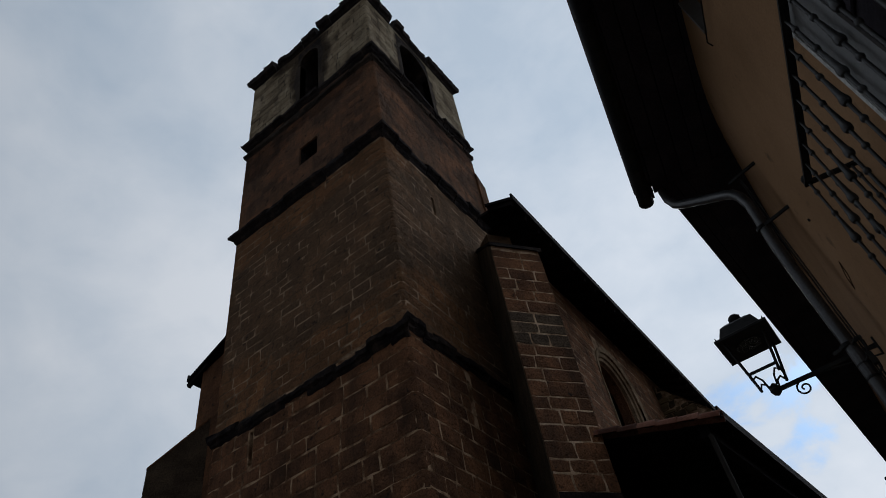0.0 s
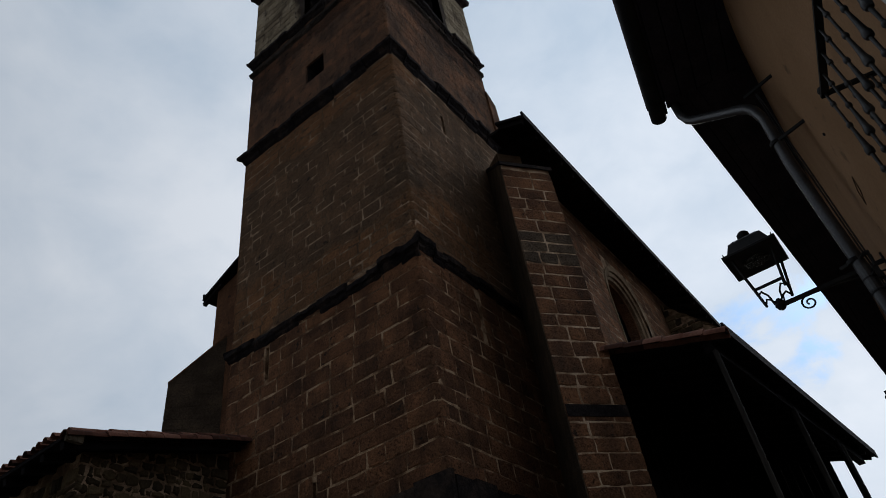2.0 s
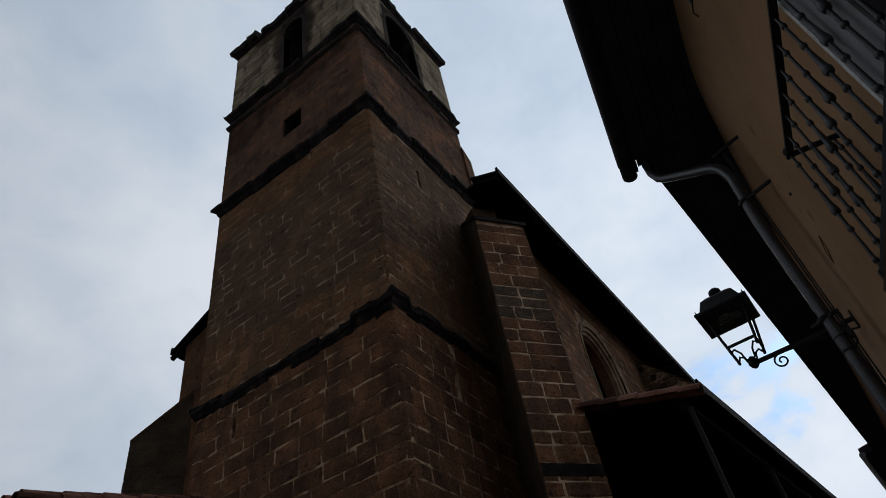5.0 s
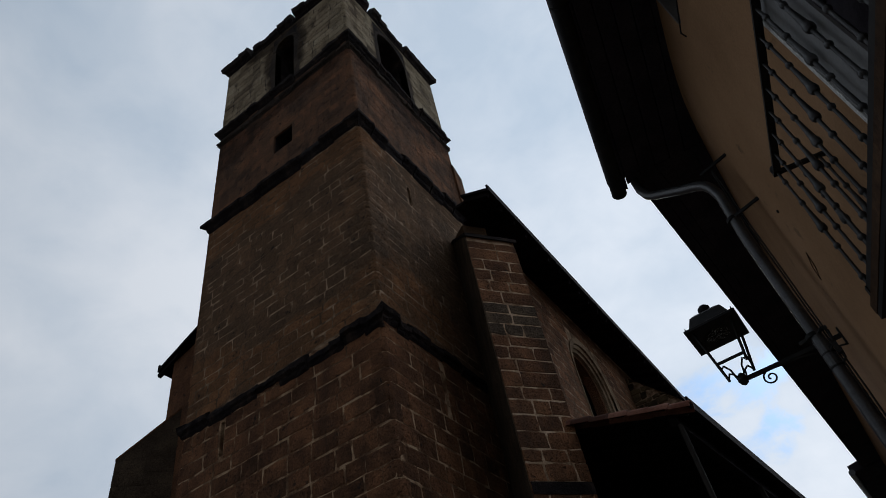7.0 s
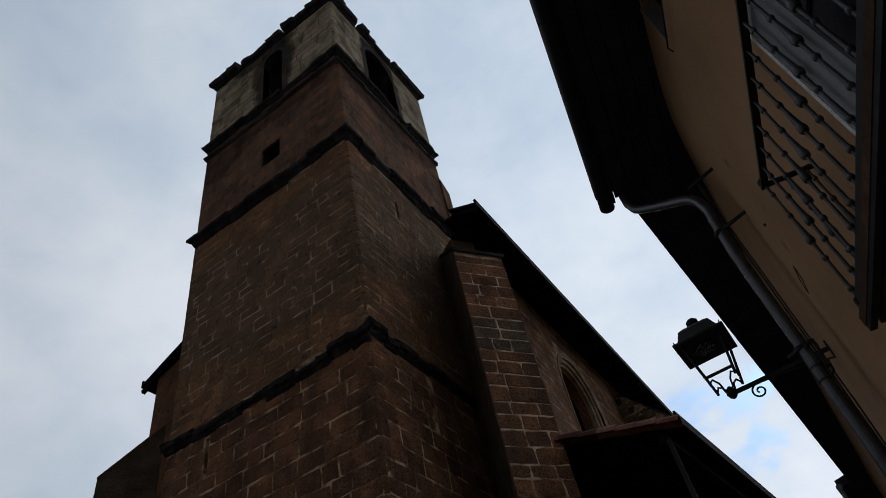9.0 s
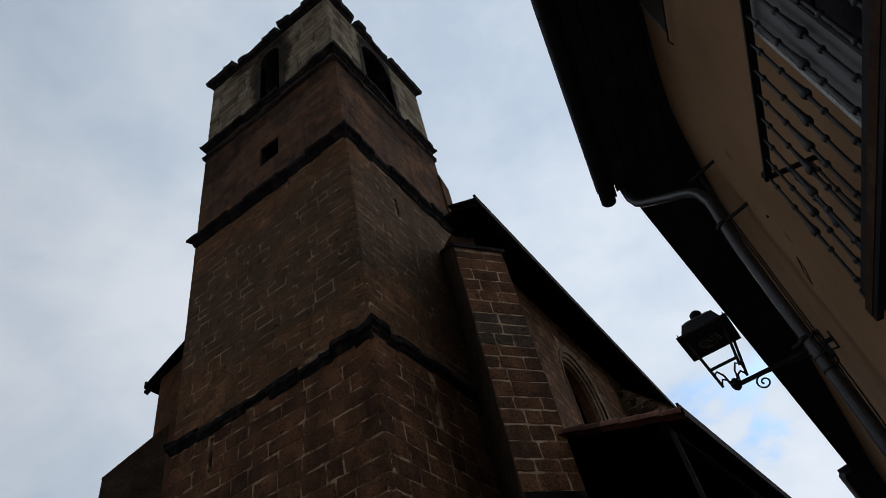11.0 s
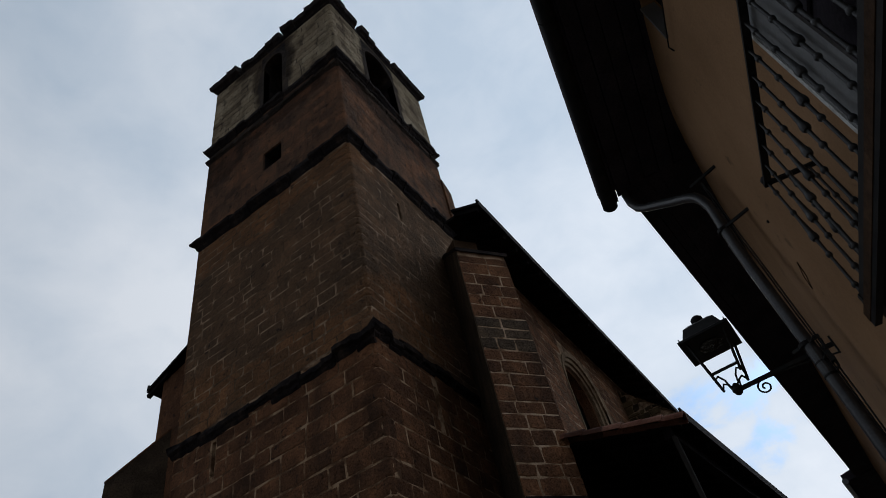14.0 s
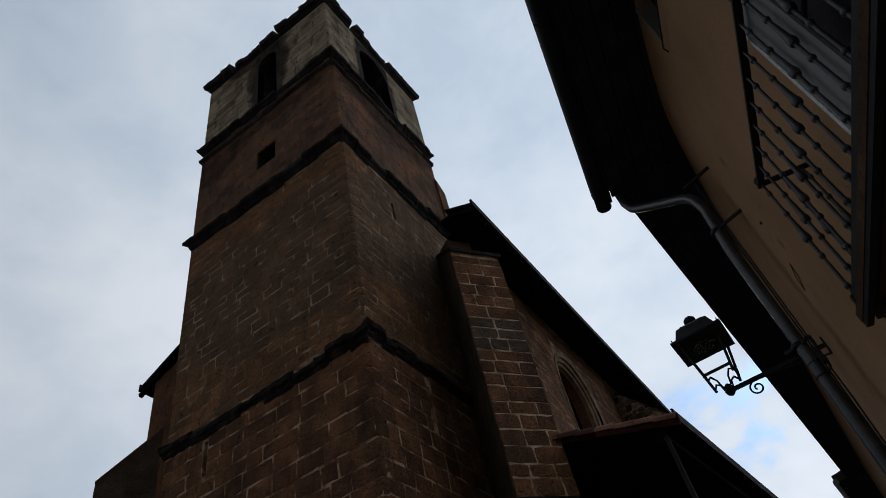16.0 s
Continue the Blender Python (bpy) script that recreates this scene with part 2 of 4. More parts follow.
mortar_pale = material("pale_pointing_mortar", [(0.18, 0.11, 0.065), (0.38, 0.26, 0.165), (0.54, 0.39, 0.265)], 3.0, 45, 0.97, 0.8, 0.02, streak=0.2, limits=(0.36, 0.58))
mortar_dark = material("weathered_mortar", [(0.10, 0.062, 0.037), (0.16, 0.102, 0.062), (0.27, 0.18, 0.115), (0.40, 0.275, 0.18)], 2.4, 45, 0.97, 0.8, 0.02, limits=(0.40, 0.62))
rubble = material("rubble_stone", [(0.03, 0.022, 0.013), (0.062, 0.044, 0.025), (0.125, 0.088, 0.048)], 2.5, 30, 0.95, 1.0, 0.03, vary="island", spread=0.5)
render_ochre = material("ochre_render", [(0.285, 0.166, 0.090), (0.345, 0.203, 0.111), (0.395, 0.236, 0.134)], 1.1, 60, 0.95, 0.35, 0.006, spots=0.03, spot_colour=(0.17, 0.11, 0.065), grit=0.25, streak=0.06)
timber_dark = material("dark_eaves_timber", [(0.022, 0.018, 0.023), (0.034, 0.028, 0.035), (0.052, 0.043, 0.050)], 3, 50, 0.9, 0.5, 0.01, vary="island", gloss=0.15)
# near-black throughout; on the porch boards this colour carries the inner shade
timber_black = material("near_black_timber", [(0.005, 0.004, 0.005), (0.009, 0.007, 0.008), (0.016, 0.013, 0.013)], 3, 50, 0.9, 0.5, 0.01, vary="island", gloss=0.1)
timber_post = material("weathered_post_timber", [(0.016, 0.014, 0.013), (0.032, 0.029, 0.026), (0.065, 0.059, 0.052)], 3, 40, 0.85, 0.6, 0.01, stretch_z=0.1)
timber_brown = material("brown_balcony_timber", [(0.035, 0.02, 0.011), (0.065, 0.036, 0.020), (0.11, 0.062, 0.034)], 3, 40, 0.8, 0.5, 0.008)
tile_clay = material("clay_roof_tile", [(0.06, 0.026, 0.018), (0.125, 0.05, 0.033), (0.21, 0.10, 0.07)], 2.0, 40, 0.9, 0.6, 0.01, vary="object", spread=0.5, spots=0.3, spot_colour=(0.08, 0.07, 0.06))
tile_far = material("clay_roof_tiles_far", [(0.06, 0.026, 0.018), (0.125, 0.05, 0.033), (0.21, 0.10, 0.07)], 2.0, 40, 0.9, 0.6, 0.01, vary="island", spread=0.5, spots=0.3, spot_colour=(0.08, 0.07, 0.06))
zinc = material("painted_zinc_pipe", [(0.028, 0.029, 0.032), (0.048, 0.05, 0.054), (0.070, 0.072, 0.077)], 6, 60, 0.36, 0.1, 0.002, gloss=0.5)
iron = material("wrought_iron", [(0.007, 0.007, 0.008), (0.014, 0.014, 0.015), (0.026, 0.023, 0.021)], 9, 70, 0.65, 0.3, 0.003, gloss=0.2)
iron_grey = material("worn_grey_iron", [(0.008, 0.008, 0.009), (0.018, 0.018, 0.019), (0.06, 0.06, 0.062)], 9, 60, 0.5, 0.3, 0.003, gloss=0.45)
glass_lamp = bpy.data.materials.new("lantern_glass")
glass_lamp.use_nodes = True
for key, v in (("Transmission Weight", 1.0), ("Roughness", 0.12), ("IOR", 1.45)):
    glass_lamp.node_tree.nodes["Principled BSDF"].inputs[key].default_value = v
glass_lamp.node_tree.nodes["Principled BSDF"].inputs["Base Color"].default_value = (0.9, 0.92, 0.95, 1)
door_paint = material("grey_white_door_paint", [(0.17, 0.17, 0.172), (0.215, 0.215, 0.217), (0.26, 0.26, 0.262)], 2, 50, 0.75, 0.2, 0.003, grit=0.2)
soil = material("stone_paving", [(0.16, 0.145, 0.125), (0.24, 0.22, 0.19), (0.32, 0.29, 0.25)], 0.8, 18, 0.9, 0.6, 0.02)
plaster_plain = material("plain_street_plaster", [(0.16, 0.13, 0.10), (0.24, 0.20, 0.15), (0.30, 0.25, 0.19)], 0.7, 40, 0.95, 0.4, 0.01)


# ---------------------------------------------------------------- building tools
def mesh_of(name, bm):
    bmesh.ops.remove_doubles(bm, verts=bm.verts, dist=2e-5)
    bmesh.ops.recalc_face_normals(bm, faces=bm.faces)
    me = bpy.data.meshes.new(name)
    bm.to_mesh(me)
    bm.free()
    return me


def part(name, bm, mat, parent=None, label="", smooth=False):
    """Links a bmesh as one mesh object, under a thing or a part."""
    me = mesh_of(name, bm)
    me.materials.append(mat)
    if smooth:
        for p in me.polygons:
            p.use_smooth = True
        me.set_sharp_from_angle(angle=radians(40))
    ob = new(name, me)
    if parent is not None:
        ob.parent = parent
    if label:
        tagged(ob, label)
    return ob


def thing(name, label, category, group="", kind="", at=(0, 0, 0)):
    ob = new(name)
    ob.location = at
    ob.empty_display_size = 0.2
    return tagged(ob, label, category, group, kind)


def hexa(bm, p):
    """A solid with eight corners: four below, four above."""
    v = [bm.verts.new(q) for q in p]
    for f in ((3, 2, 1, 0), (4, 5, 6, 7), (0, 1, 5, 4), (1, 2, 6, 5), (2, 3, 7, 6), (3, 0, 4, 7)):
        bm.faces.new([v[k] for k in f])
    return v


def box(bm, x0, x1, y0, y1, z0, z1):
    return hexa(bm, [(x0, y0, z0), (x1, y0, z0), (x1, y1, z0), (x0, y1, z0), (x0, y0, z1), (x1, y0, z1), (x1, y1, z1), (x0, y1, z1)])


def prism(bm, plan, z0, z1):
    """A plan of corners, raised from z0 to z1; each may be a number or a list."""
    n = len(plan)
    lo = [bm.verts.new((*p, z0[k] if isinstance(z0, (list, tuple)) else z0)) for k, p in enumerate(plan)]
    hi = [bm.verts.new((*p, z1[k] if isinstance(z1, (list, tuple)) else z1)) for k, p in enumerate(plan)]
    bm.faces.new(lo[::-1])
    bm.faces.new(hi)
    for k in range(n):
        bm.faces.new((lo[k], lo[(k + 1) % n], hi[(k + 1) % n], hi[k]))


def beam(bm, a, b, w, h, up=(0, 0, 1)):
    """A squared timber from a to b."""
    a, b = Vector(a), Vector(b)
    d = (b - a).normalized()
    s = d.cross(Vector(up))
    s = s.normalized() if s.length > 1e-4 else Vector((1, 0, 0))
    u = s.cross(d).normalized()
    hexa(bm, [e + s * i * w / 2 + u * j * h / 2 for e in (a, b) for i, j in ((-1, -1), (1, -1), (1, 1), (-1, 1))])


def tube(bm, points, radius, sides=10, cap=True):
    """A round bar along points; radius is a number or a list."""
    points = [Vector(p) for p in points]
    rings = []
    u = None
    for k, p in enumerate(points):
        d = (points[min(k + 1, len(points) - 1)] - points[max(k - 1, 0)]).normalized()
        if u is None:
            u = d.orthogonal().normalized()
        u = (u - d * u.dot(d)).normalized()
        w = d.cross(u)
        r = radius[k] if isinstance(radius, (list, tuple)) else radius
        rings.append([bm.verts.new(p + (u * math.cos(a) + w * math.sin(a)) * r) for a in (2 * math.pi * i / sides for i in range(sides))])
    for r0, r1 in zip(rings, rings[1:]):
        for i in range(sides):
            bm.faces.new((r0[i], r0[(i + 1) % sides], r1[(i + 1) % sides], r1[i]))
    if cap:
        bm.faces.new(rings[0][::-1])
        bm.faces.new(rings[-1])


def arc(bm_points, n):
    return [bm_points(k / (n - 1)) for k in range(n)]


def half_tile(length=0.42, r0=0.085, r1=0.07, thick=0.014, steps=6):
    """A barrel tile lying along +x, hollow side down: vertices and faces."""
    v, f = [], []
    for x, r in ((0.0, r0), (length, r1)):
        for t in (0.0, thick):
            for k in range(steps + 1):
                a = math.pi * k / steps
                v.append((x, (r - t) * math.cos(a), (r - t) * math.sin(a)))
    n = steps + 1
    o0, i0, o1, i1 = 0, n, 2 * n, 3 * n
    for k in range(steps):
        f += [(o0 + k, o1 + k, o1 + k + 1, o0 + k + 1), (i0 + k, i0 + k + 1, i1 + k + 1, i1 + k), (o0 + k, o0 + k + 1, i0 + k + 1, i0 + k), (o1 + k, i1 + k, i1 + k + 1, o1 + k + 1)]
    for k in (0, steps):
        f.append((o0 + k, i0 + k, i1 + k, o1 + k))
    return v, f


def mesh_from(name, verts, faces, mat):
    me = bpy.data.meshes.new(name)
    me.from_pydata([tuple(p) for p in verts], [], faces)
    me.update()
    me.materials.append(mat)
    return me


def frame_of(at, along, up):
    """A pose with x along, z nearest to up."""
    x = Vector(along).normalized()
    y = Vector(up).cross(x).normalized()
    z = x.cross(y)
    return Matrix.Translation(at) @ Matrix((x, y, z)).transposed().to_4x4()


TILE_V, TILE_F = half_tile()
TILE = mesh_from("tile", TILE_V, TILE_F, tile_clay)
for poly in TILE.polygons:
    poly.use_smooth = True
TILE.set_sharp_from_angle(angle=radians(40))


def lay_tile(at, along, up, parent, size=1.0):
    ob = new("tile", TILE)
    ob.parent = parent
    ob.matrix_local = frame_of(at, along, up) @ Matrix.Diagonal((1, size, size, 1))
    return ob


def tiles_stuff(poses, parent, label):
    verts, faces = [], []
    for m in poses:
        b = len(verts)
        verts += [m @ Vector(p) for p in TILE_V]
        faces += [tuple(i + b for i in f) for f in TILE_F]
    ob = new("tiles", mesh_from("tiles", verts, faces, tile_far))
    ob.parent = parent
    return tagged(ob, label, kind="stuff")


# ---------------------------------------------------------------- the plan
# x across the lane, y along it past the church; the tower's near corner stands ten metres off
CX, CY, TX, TY = -5.69, 8.22, -11.25, 13.47
LW, RW = CX - TX, TY - CY

bm = bmesh.new()
box(bm, -900, 900, -900, 900, -0.5, 0.0)
tagged(part("ground", bm, soil), "grey stone-paved lane and open ground", "ground", kind="structure")


# ---------------------------------------------------------------- masonry
def wall_stones(u0, u1, z0, z1, place, rnd, course=(0.30, 0.44), length=(0.40, 0.85), gap=0.018, proud=0.014, rag=0.010, holes=()):
    """Coursed stones on a face; place(u, z, out) gives a point of the world."""
    stones, z = [], z0
    while z < z1 - 0.05:
        h = rnd.uniform(*course)
        if z + h > z1 - 0.14:
            h = z1 - z
        u, first = u0, True
        while u < u1 - 0.02:
            w = rnd.uniform(*length) * (rnd.uniform(0.5, 1.0) if first else 1.0)
            first = False
            if u + w > u1 - 0.22:
                w = u1 - u
            pieces = [(u, u + w)]
            for a, b, c, d in holes:
                if c < z + h - 0.03 and z + 0.03 < d:
                    pieces = [q for s, e in pieces for q in ((s, min(e, a)), (max(s, b), e)) if q[1] - q[0] > 0.06]
            for s, e in pieces:
                g = gap * rnd.uniform(0.6, 1.5)
                out = proud * rnd.uniform(0.3, 1.0)
                at0, at1 = s <= u0 + 1e-6, e >= u1 - 1e-6
                ua, ub, za, zb = s + (-0.012 if at0 else g / 2), e - (-0.012 if at1 else g / 2), z + g / 2, z + h - g / 2
                um, zm, k = (ua + ub) / 2 + rnd.uniform(-0.06, 0.06), (za + zb) / 2, 0.02
                ring = [(ua, za), (um, za), (ub, za), (ub, zm), (ub, zb), (um, zb), (ua, zb), (ua, zm)]
                outer, inner = [], []
                for n, (pu, pz) in enumerate(ring):
                    round_off = 0.35 if n in (0, 2, 4, 6) else 0.0
                    du = 0.0 if (at0 and n in (6, 7, 0)) or (at1 and n in (2, 3, 4)) else rnd.uniform(-rag, rag)
                    cu, cz = (um - pu), (zm - pz)
                    su, sz = (cu > 0) - (cu < 0), (cz > 0) - (cz < 0)
                    su = 0 if n in (1, 5) or (at0 and n in (6, 7, 0)) or (at1 and n in (2, 3, 4)) else su
                    sz = 0 if n in (3, 7) else sz
                    pu, pz = pu + du + su * k * round_off, pz + rnd.uniform(-rag, rag) + sz * k * round_off
                    outer.append((pu, pz))
                    inner.append((pu + su * k, pz + sz * k))
                stones.append([place(*p, -0.03) for p in outer] + [place(*p, out * 0.3) for p in outer] + [place(*p, out + rnd.uniform(-0.004, 0.004)) for p in inner])
            u += w
        z += h
    return stones


RING = 8
QUADS = [(r * RING + k, r * RING + (k + 1) % RING, (r + 1) * RING + (k + 1) % RING, (r + 1) * RING + k) for r in (0, 1) for k in range(RING)] + [tuple(2 * RING + k for k in range(RING))]


def stones_mesh(name, stones, mat):
    return mesh_from(name, [p for s in stones for p in s], [tuple(3 * RING * k + i for i in q) for k in range(len(stones)) for q in QUADS], mat)


def stones_stuff(name, stones, mat, parent, label=""):
    ob = new(name, stones_mesh(name, stones, mat))
    ob.parent = parent
    return tagged(ob, label, kind="stuff")


def stones_parts(name, stones, mat, parent):
    for s in stones:
        new(name, stones_mesh(name, [s], mat)).parent = parent


def holed_wall(bm, place, u0, u1, z0, z1, holes, thick):
    """A wall with holes: (centre, half width, sill, spring, arched). place(u, z, out)."""
    us = sorted({u0, u1, *[c - w for c, w, *_ in holes], *[c + w for c, w, *_ in holes]})
    for s, e in zip(us, us[1:]):
        mine = [h for h in holes if h[0] - h[1] - 1e-6 <= s and e <= h[0] + h[1] + 1e-6]
        n, spans = 1, [(lambda u: z0, lambda u: z1)]
        if mine:
            c, w, sill, spring, arched = mine[0]
            n = 14 if arched else 1
            rise = (lambda u: spring + math.sqrt(max(w * w - (u - c) ** 2, 0))) if arched else (lambda u: spring)
            spans = [(lambda u: z0, lambda u: sill), (rise, lambda u: z1)]
        for k in range(n):
            a, b = s + (e - s) * k / n, s + (e - s) * (k + 1) / n
            for lo, hi in spans:
                if hi((a + b) / 2) - lo((a + b) / 2) > 1e-4:
                    hexa(bm, [place(a, lo(a), 0), place(b, lo(b), 0), place(b, lo(b), -thick), place(a, lo(a), -thick),
                              place(a, hi(a), 0), place(b, hi(b), 0), place(b, hi(b), -thick), place(a, hi(a), -thick)])


# ---------------------------------------------------------------- the tower
tower = thing("church_tower", "tall square red sandstone church tower with a pale belfry", "tower")


def face_left(u, z, out):  # from the far corner towards the near one, along x
    return (TX + u, CY - out, z)


def face_right(u, z, out):  # from the near corner, along y
    return (CX + out, CY + u, z)


def face_back(u, z, out):
    return (TX + u, TY + out, z)


def face_far(u, z, out):
    return (TX - out, CY + u, z)


SLIT_LOW, SLIT_BAND, SLIT_FACE, SLIT_MID = (2.66, 0.05, 4.9, 6.15, False), (1.25, 0.06, 8.8, 9.6, False), (1.93, 0.06, 8.65, 9.5, False), (1.95, 0.06, 14.75, 15.5, False)
WINDOW = (2.85, 0.36, 17.84, 18.69, False)
BELL_LEFT, BELL_RIGHT = (2.87, 0.43, 21.35, 23.92, True), (2.54, 0.80, 21.3, 23.66, True)
SECTIONS = [(0.0, 10.0, mortar, [SLIT_LOW, SLIT_BAND], [SLIT_FACE]), (10.0, 16.5, mortar_dark, [], [SLIT_MID]), (16.5, 21.0, stone_upper, [WINDOW], []), (21.0, 25.1, stone_dark, [BELL_LEFT], [BELL_RIGHT])]
for z0, z1, mat, left, right in SECTIONS:
    back = []
    for place, w, holes in ((face_left, LW, left), (face_right, RW, right), (face_back, LW, back), (face_far, RW, back)):
        bm = bmesh.new()
        holed_wall(bm, place, 0 if place in (face_left, face_back) else 0.8, w - 0.12 if place is face_left else w if place is face_back else w - 0.8, z0, z1, holes, 0.8)
        part("wall", bm, mat, tower)
    bm = bmesh.new()  # the near corner's core, its arris taken off
    prism(bm, [(CX - 0.12, CY), (CX - 0.07, CY), (CX, CY + 0.07), (CX, CY + 0.8), (CX - 0.12, CY + 0.8)], z0, z1)
    part("wall", bm, mat, tower)
bm = bmesh.new()  # dark slabs added inside the small window, so that its recess reads black
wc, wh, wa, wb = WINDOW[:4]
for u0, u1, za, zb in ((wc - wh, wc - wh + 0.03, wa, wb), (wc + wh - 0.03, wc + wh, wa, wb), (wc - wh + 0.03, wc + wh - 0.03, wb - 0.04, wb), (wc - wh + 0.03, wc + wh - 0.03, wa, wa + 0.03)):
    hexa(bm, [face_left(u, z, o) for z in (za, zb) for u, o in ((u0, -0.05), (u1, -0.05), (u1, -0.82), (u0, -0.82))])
part("window_lining", bm, stone_dark, tower, "added dark lining that shades the window recess")
for z in (10.0, 16.4, 20.6, 24.9):
    bm = bmesh.new()
    box(bm, TX + 0.1, CX - 0.1, CY + 0.1, TY - 0.1, z, z + 0.2)
    part("floor", bm, timber_black, tower)
# low pyramid roof, hidden behind the cornice from the lane
bm = bmesh.new()
base = [bm.verts.new(p) for p in ((TX + 0.1, CY + 0.1, 25.12), (CX - 0.1, CY + 0.1, 25.12), (CX - 0.1, TY - 0.1, 25.12), (TX + 0.1, TY - 0.1, 25.12))]
top = bm.verts.new(((TX + CX) / 2, (CY + TY) / 2, 25.95))
bm.faces.new(base[::-1])
for k in range(4):
    bm.faces.new((base[k], base[(k + 1) % 4], top))
part("roof", bm, tile_far, tower, "low pyramid roof of old clay tiles")


def string_course(name, label, profile, seed, step=0.6, worn=0.05, lost=0.0, joint=0.008, mat=stone_dark, runs=None):
    """A moulded band round the tower, stone by stone; profile: (out, z) pairs from below to above."""
    rnd = random.Random(seed)
    corners = [(TX, CY), (CX, CY), (CX, TY), (TX, TY)]
    normals = [(0, -1), (1, 0), (0, 1), (-1, 0)]
    for k in range(4):
        a, b = Vector(corners[k]), Vector(corners[(k + 1) % 4])
        n, d = Vector(normals[k]), (b - a).normalized()
        L = (b - a).length
        cuts = [0.0]
        while cuts[-1] < L - step * 1.4:
            cuts.append(cuts[-1] + rnd.uniform(0.65, 1.35) * step)
        cuts.append(L)
        if runs and k in runs:
            cuts = [q[0] for q in runs[k]] + [L]
        drift = 0.0
        for i in range(len(cuts) - 1):
            s, e = cuts[i] + joint * rnd.uniform(0.3, 1.7), cuts[i + 1] - joint * rnd.uniform(0.3, 1.7)
            wear = 1 - worn * rnd.uniform(0, 2.2)
            if rnd.random() < lost:
                wear *= rnd.uniform(0.35, 0.7)
            keep, sink = (1.0, 0.0) if not (runs and k in runs) else runs[k][i][1:]
            wear *= keep
            drift = max(-0.06, min(0.06, drift + rnd.uniform(-1, 1) * worn * 0.5))
            squat = 1 - worn * rnd.uniform(0, 2.0)
            z_top = profile[-1][1]
            bm = bmesh.new()
            rings, cols = [], max(4, int((e - s) / 0.12))
            for c in range(cols + 1):
                at = s + (e - s) * c / cols
                chip = wear * (1 - worn * rnd.uniform(0, 1.6))
                ring = []
                for q, (out, z) in enumerate(profile):
                    o = out * chip + rnd.uniform(-1, 1) * worn * 0.10 * (0 < q < len(profile) - 1)
                    along = at
                    if i == 0 and c == 0:
                        along = -o
                    if i == len(cuts) - 2 and c == cols:
                        along = L + o
                    p = a + d * along + n * o
                    ring.append(bm.verts.new((p.x, p.y, z_top + (z - z_top) * squat + drift - sink * (q / (len(profile) - 1)) + rnd.uniform(-1, 1) * worn * 0.16)))
                p = a + d * at - n * 0.12
                ring += [bm.verts.new((p.x, p.y, profile[-1][1])), bm.verts.new((p.x, p.y, profile[0][1]))]
                rings.append(ring)
            m = len(rings[0])
            for r0, r1 in zip(rings, rings[1:]):
                for q in range(m):
                    bm.faces.new((r0[q], r1[q], r1[(q + 1) % m], r0[(q + 1) % m]))
            bm.faces.new(rings[0])
            bm.faces.new(rings[-1][::-1])
            part(name, bm, mat, tower, label if i == 0 and k == 0 else "")


LOW_BAND = {0: [(0.0, 0.75, 0.05), (0.8, 0.55, 0.10), (1.5, 0.8, 0.03), (2.25, 0.6, 0.12), (2.9, 0.85, 0.02), (3.7, 0.7, 0.12), (4.32, 0.85, 0.08), (4.62, 1.15, -0.03), (5.15, 1.25, -0.02)],
            1: [(0.0, 1.25, -0.02), (0.45, 1.0, 0.04), (0.85, 1.15, 0.0), (1.5, 0.8, 0.08), (2.0, 1.05, 0.05), (2.7, 0.9, 0.1), (3.6, 0.7, 0.1), (4.4, 0.8, 0.05)]}
string_course("moulding_stone", "blackened, broken lower string course", [(0.01, 9.66), (0.06, 9.73), (0.07, 9.80), (0.16, 9.86), (0.17, 9.98), (0.0, 10.12)], 17, step=0.75, worn=0.13, lost=0.1, runs=LOW_BAND)
string_course("moulding_stone", "blackened middle string course", [(0.0, 16.25), (0.07, 16.33), (0.10, 16.42), (0.23, 16.52), (0.24, 16.63), (0.0, 16.95)], 5, worn=0.09, lost=0.06)
string_course("moulding_stone", "blackened upper string course under the belfry", [(0.02, 20.86), (0.08, 20.92), (0.11, 20.98), (0.20, 21.04), (0.21, 21.18), (0.0, 21.34)], 8, worn=0.12, lost=0.15)
string_course("moulding_stone", "thin stained string course", [(0.0, 20.40), (0.04, 20.46), (0.11, 20.52), (0.12, 20.60), (0.02, 20.70)], 9, worn=0.12, lost=0.15, mat=stone_soot)
CORNICE = {0: [(0.0, 1.0, 0.0), (0.7, 1.05, 0.0), (1.20, 0.35, 0.22), (1.34, 0.7, 0.10), (1.75, 0.6, 0.12), (2.2, 0.7, 0.08), (2.6, 0.8, 0.02), (2.95, 0.9, -0.06), (3.30, 0.30, 0.26), (3.44, 1.1, -0.04), (4.0, 1.0, 0.0), (4.6, 1.08, 0.0)],
           1: [(0.0, 1.08, 0.0), (0.62, 1.0, 0.02), (1.34, 0.05, 0.46), (1.56, 1.0, -0.06), (2.0, 0.8, 0.02), (2.45, 0.6, 0.10), (2.95, 0.55, 0.06), (3.36, 0.2, 0.3), (3.5, 1.05, -0.03), (4.4, 1.05, 0.0)]}
string_course("cornice_stone", "broken stone cornice of the belfry", [(0.0, 24.86), (0.06, 24.92), (0.09, 25.0), (0.22, 25.08), (0.28, 25.34), (0.0, 25.50)], 12, step=1.15, worn=0.10, lost=0.0, joint=0.012, runs=CORNICE)

# far corner pier, rising above the nave roof
bm = bmesh.new()
prism(bm, [(-6.4, 13.4), (-5.62, 13.4), (-5.62, 13.85), (-6.4, 13.85)], 0, [19.6, 19.6, 19.2, 19.2])
part("corner_pier", bm, stone_far, tower)

rnd = random.Random(4)


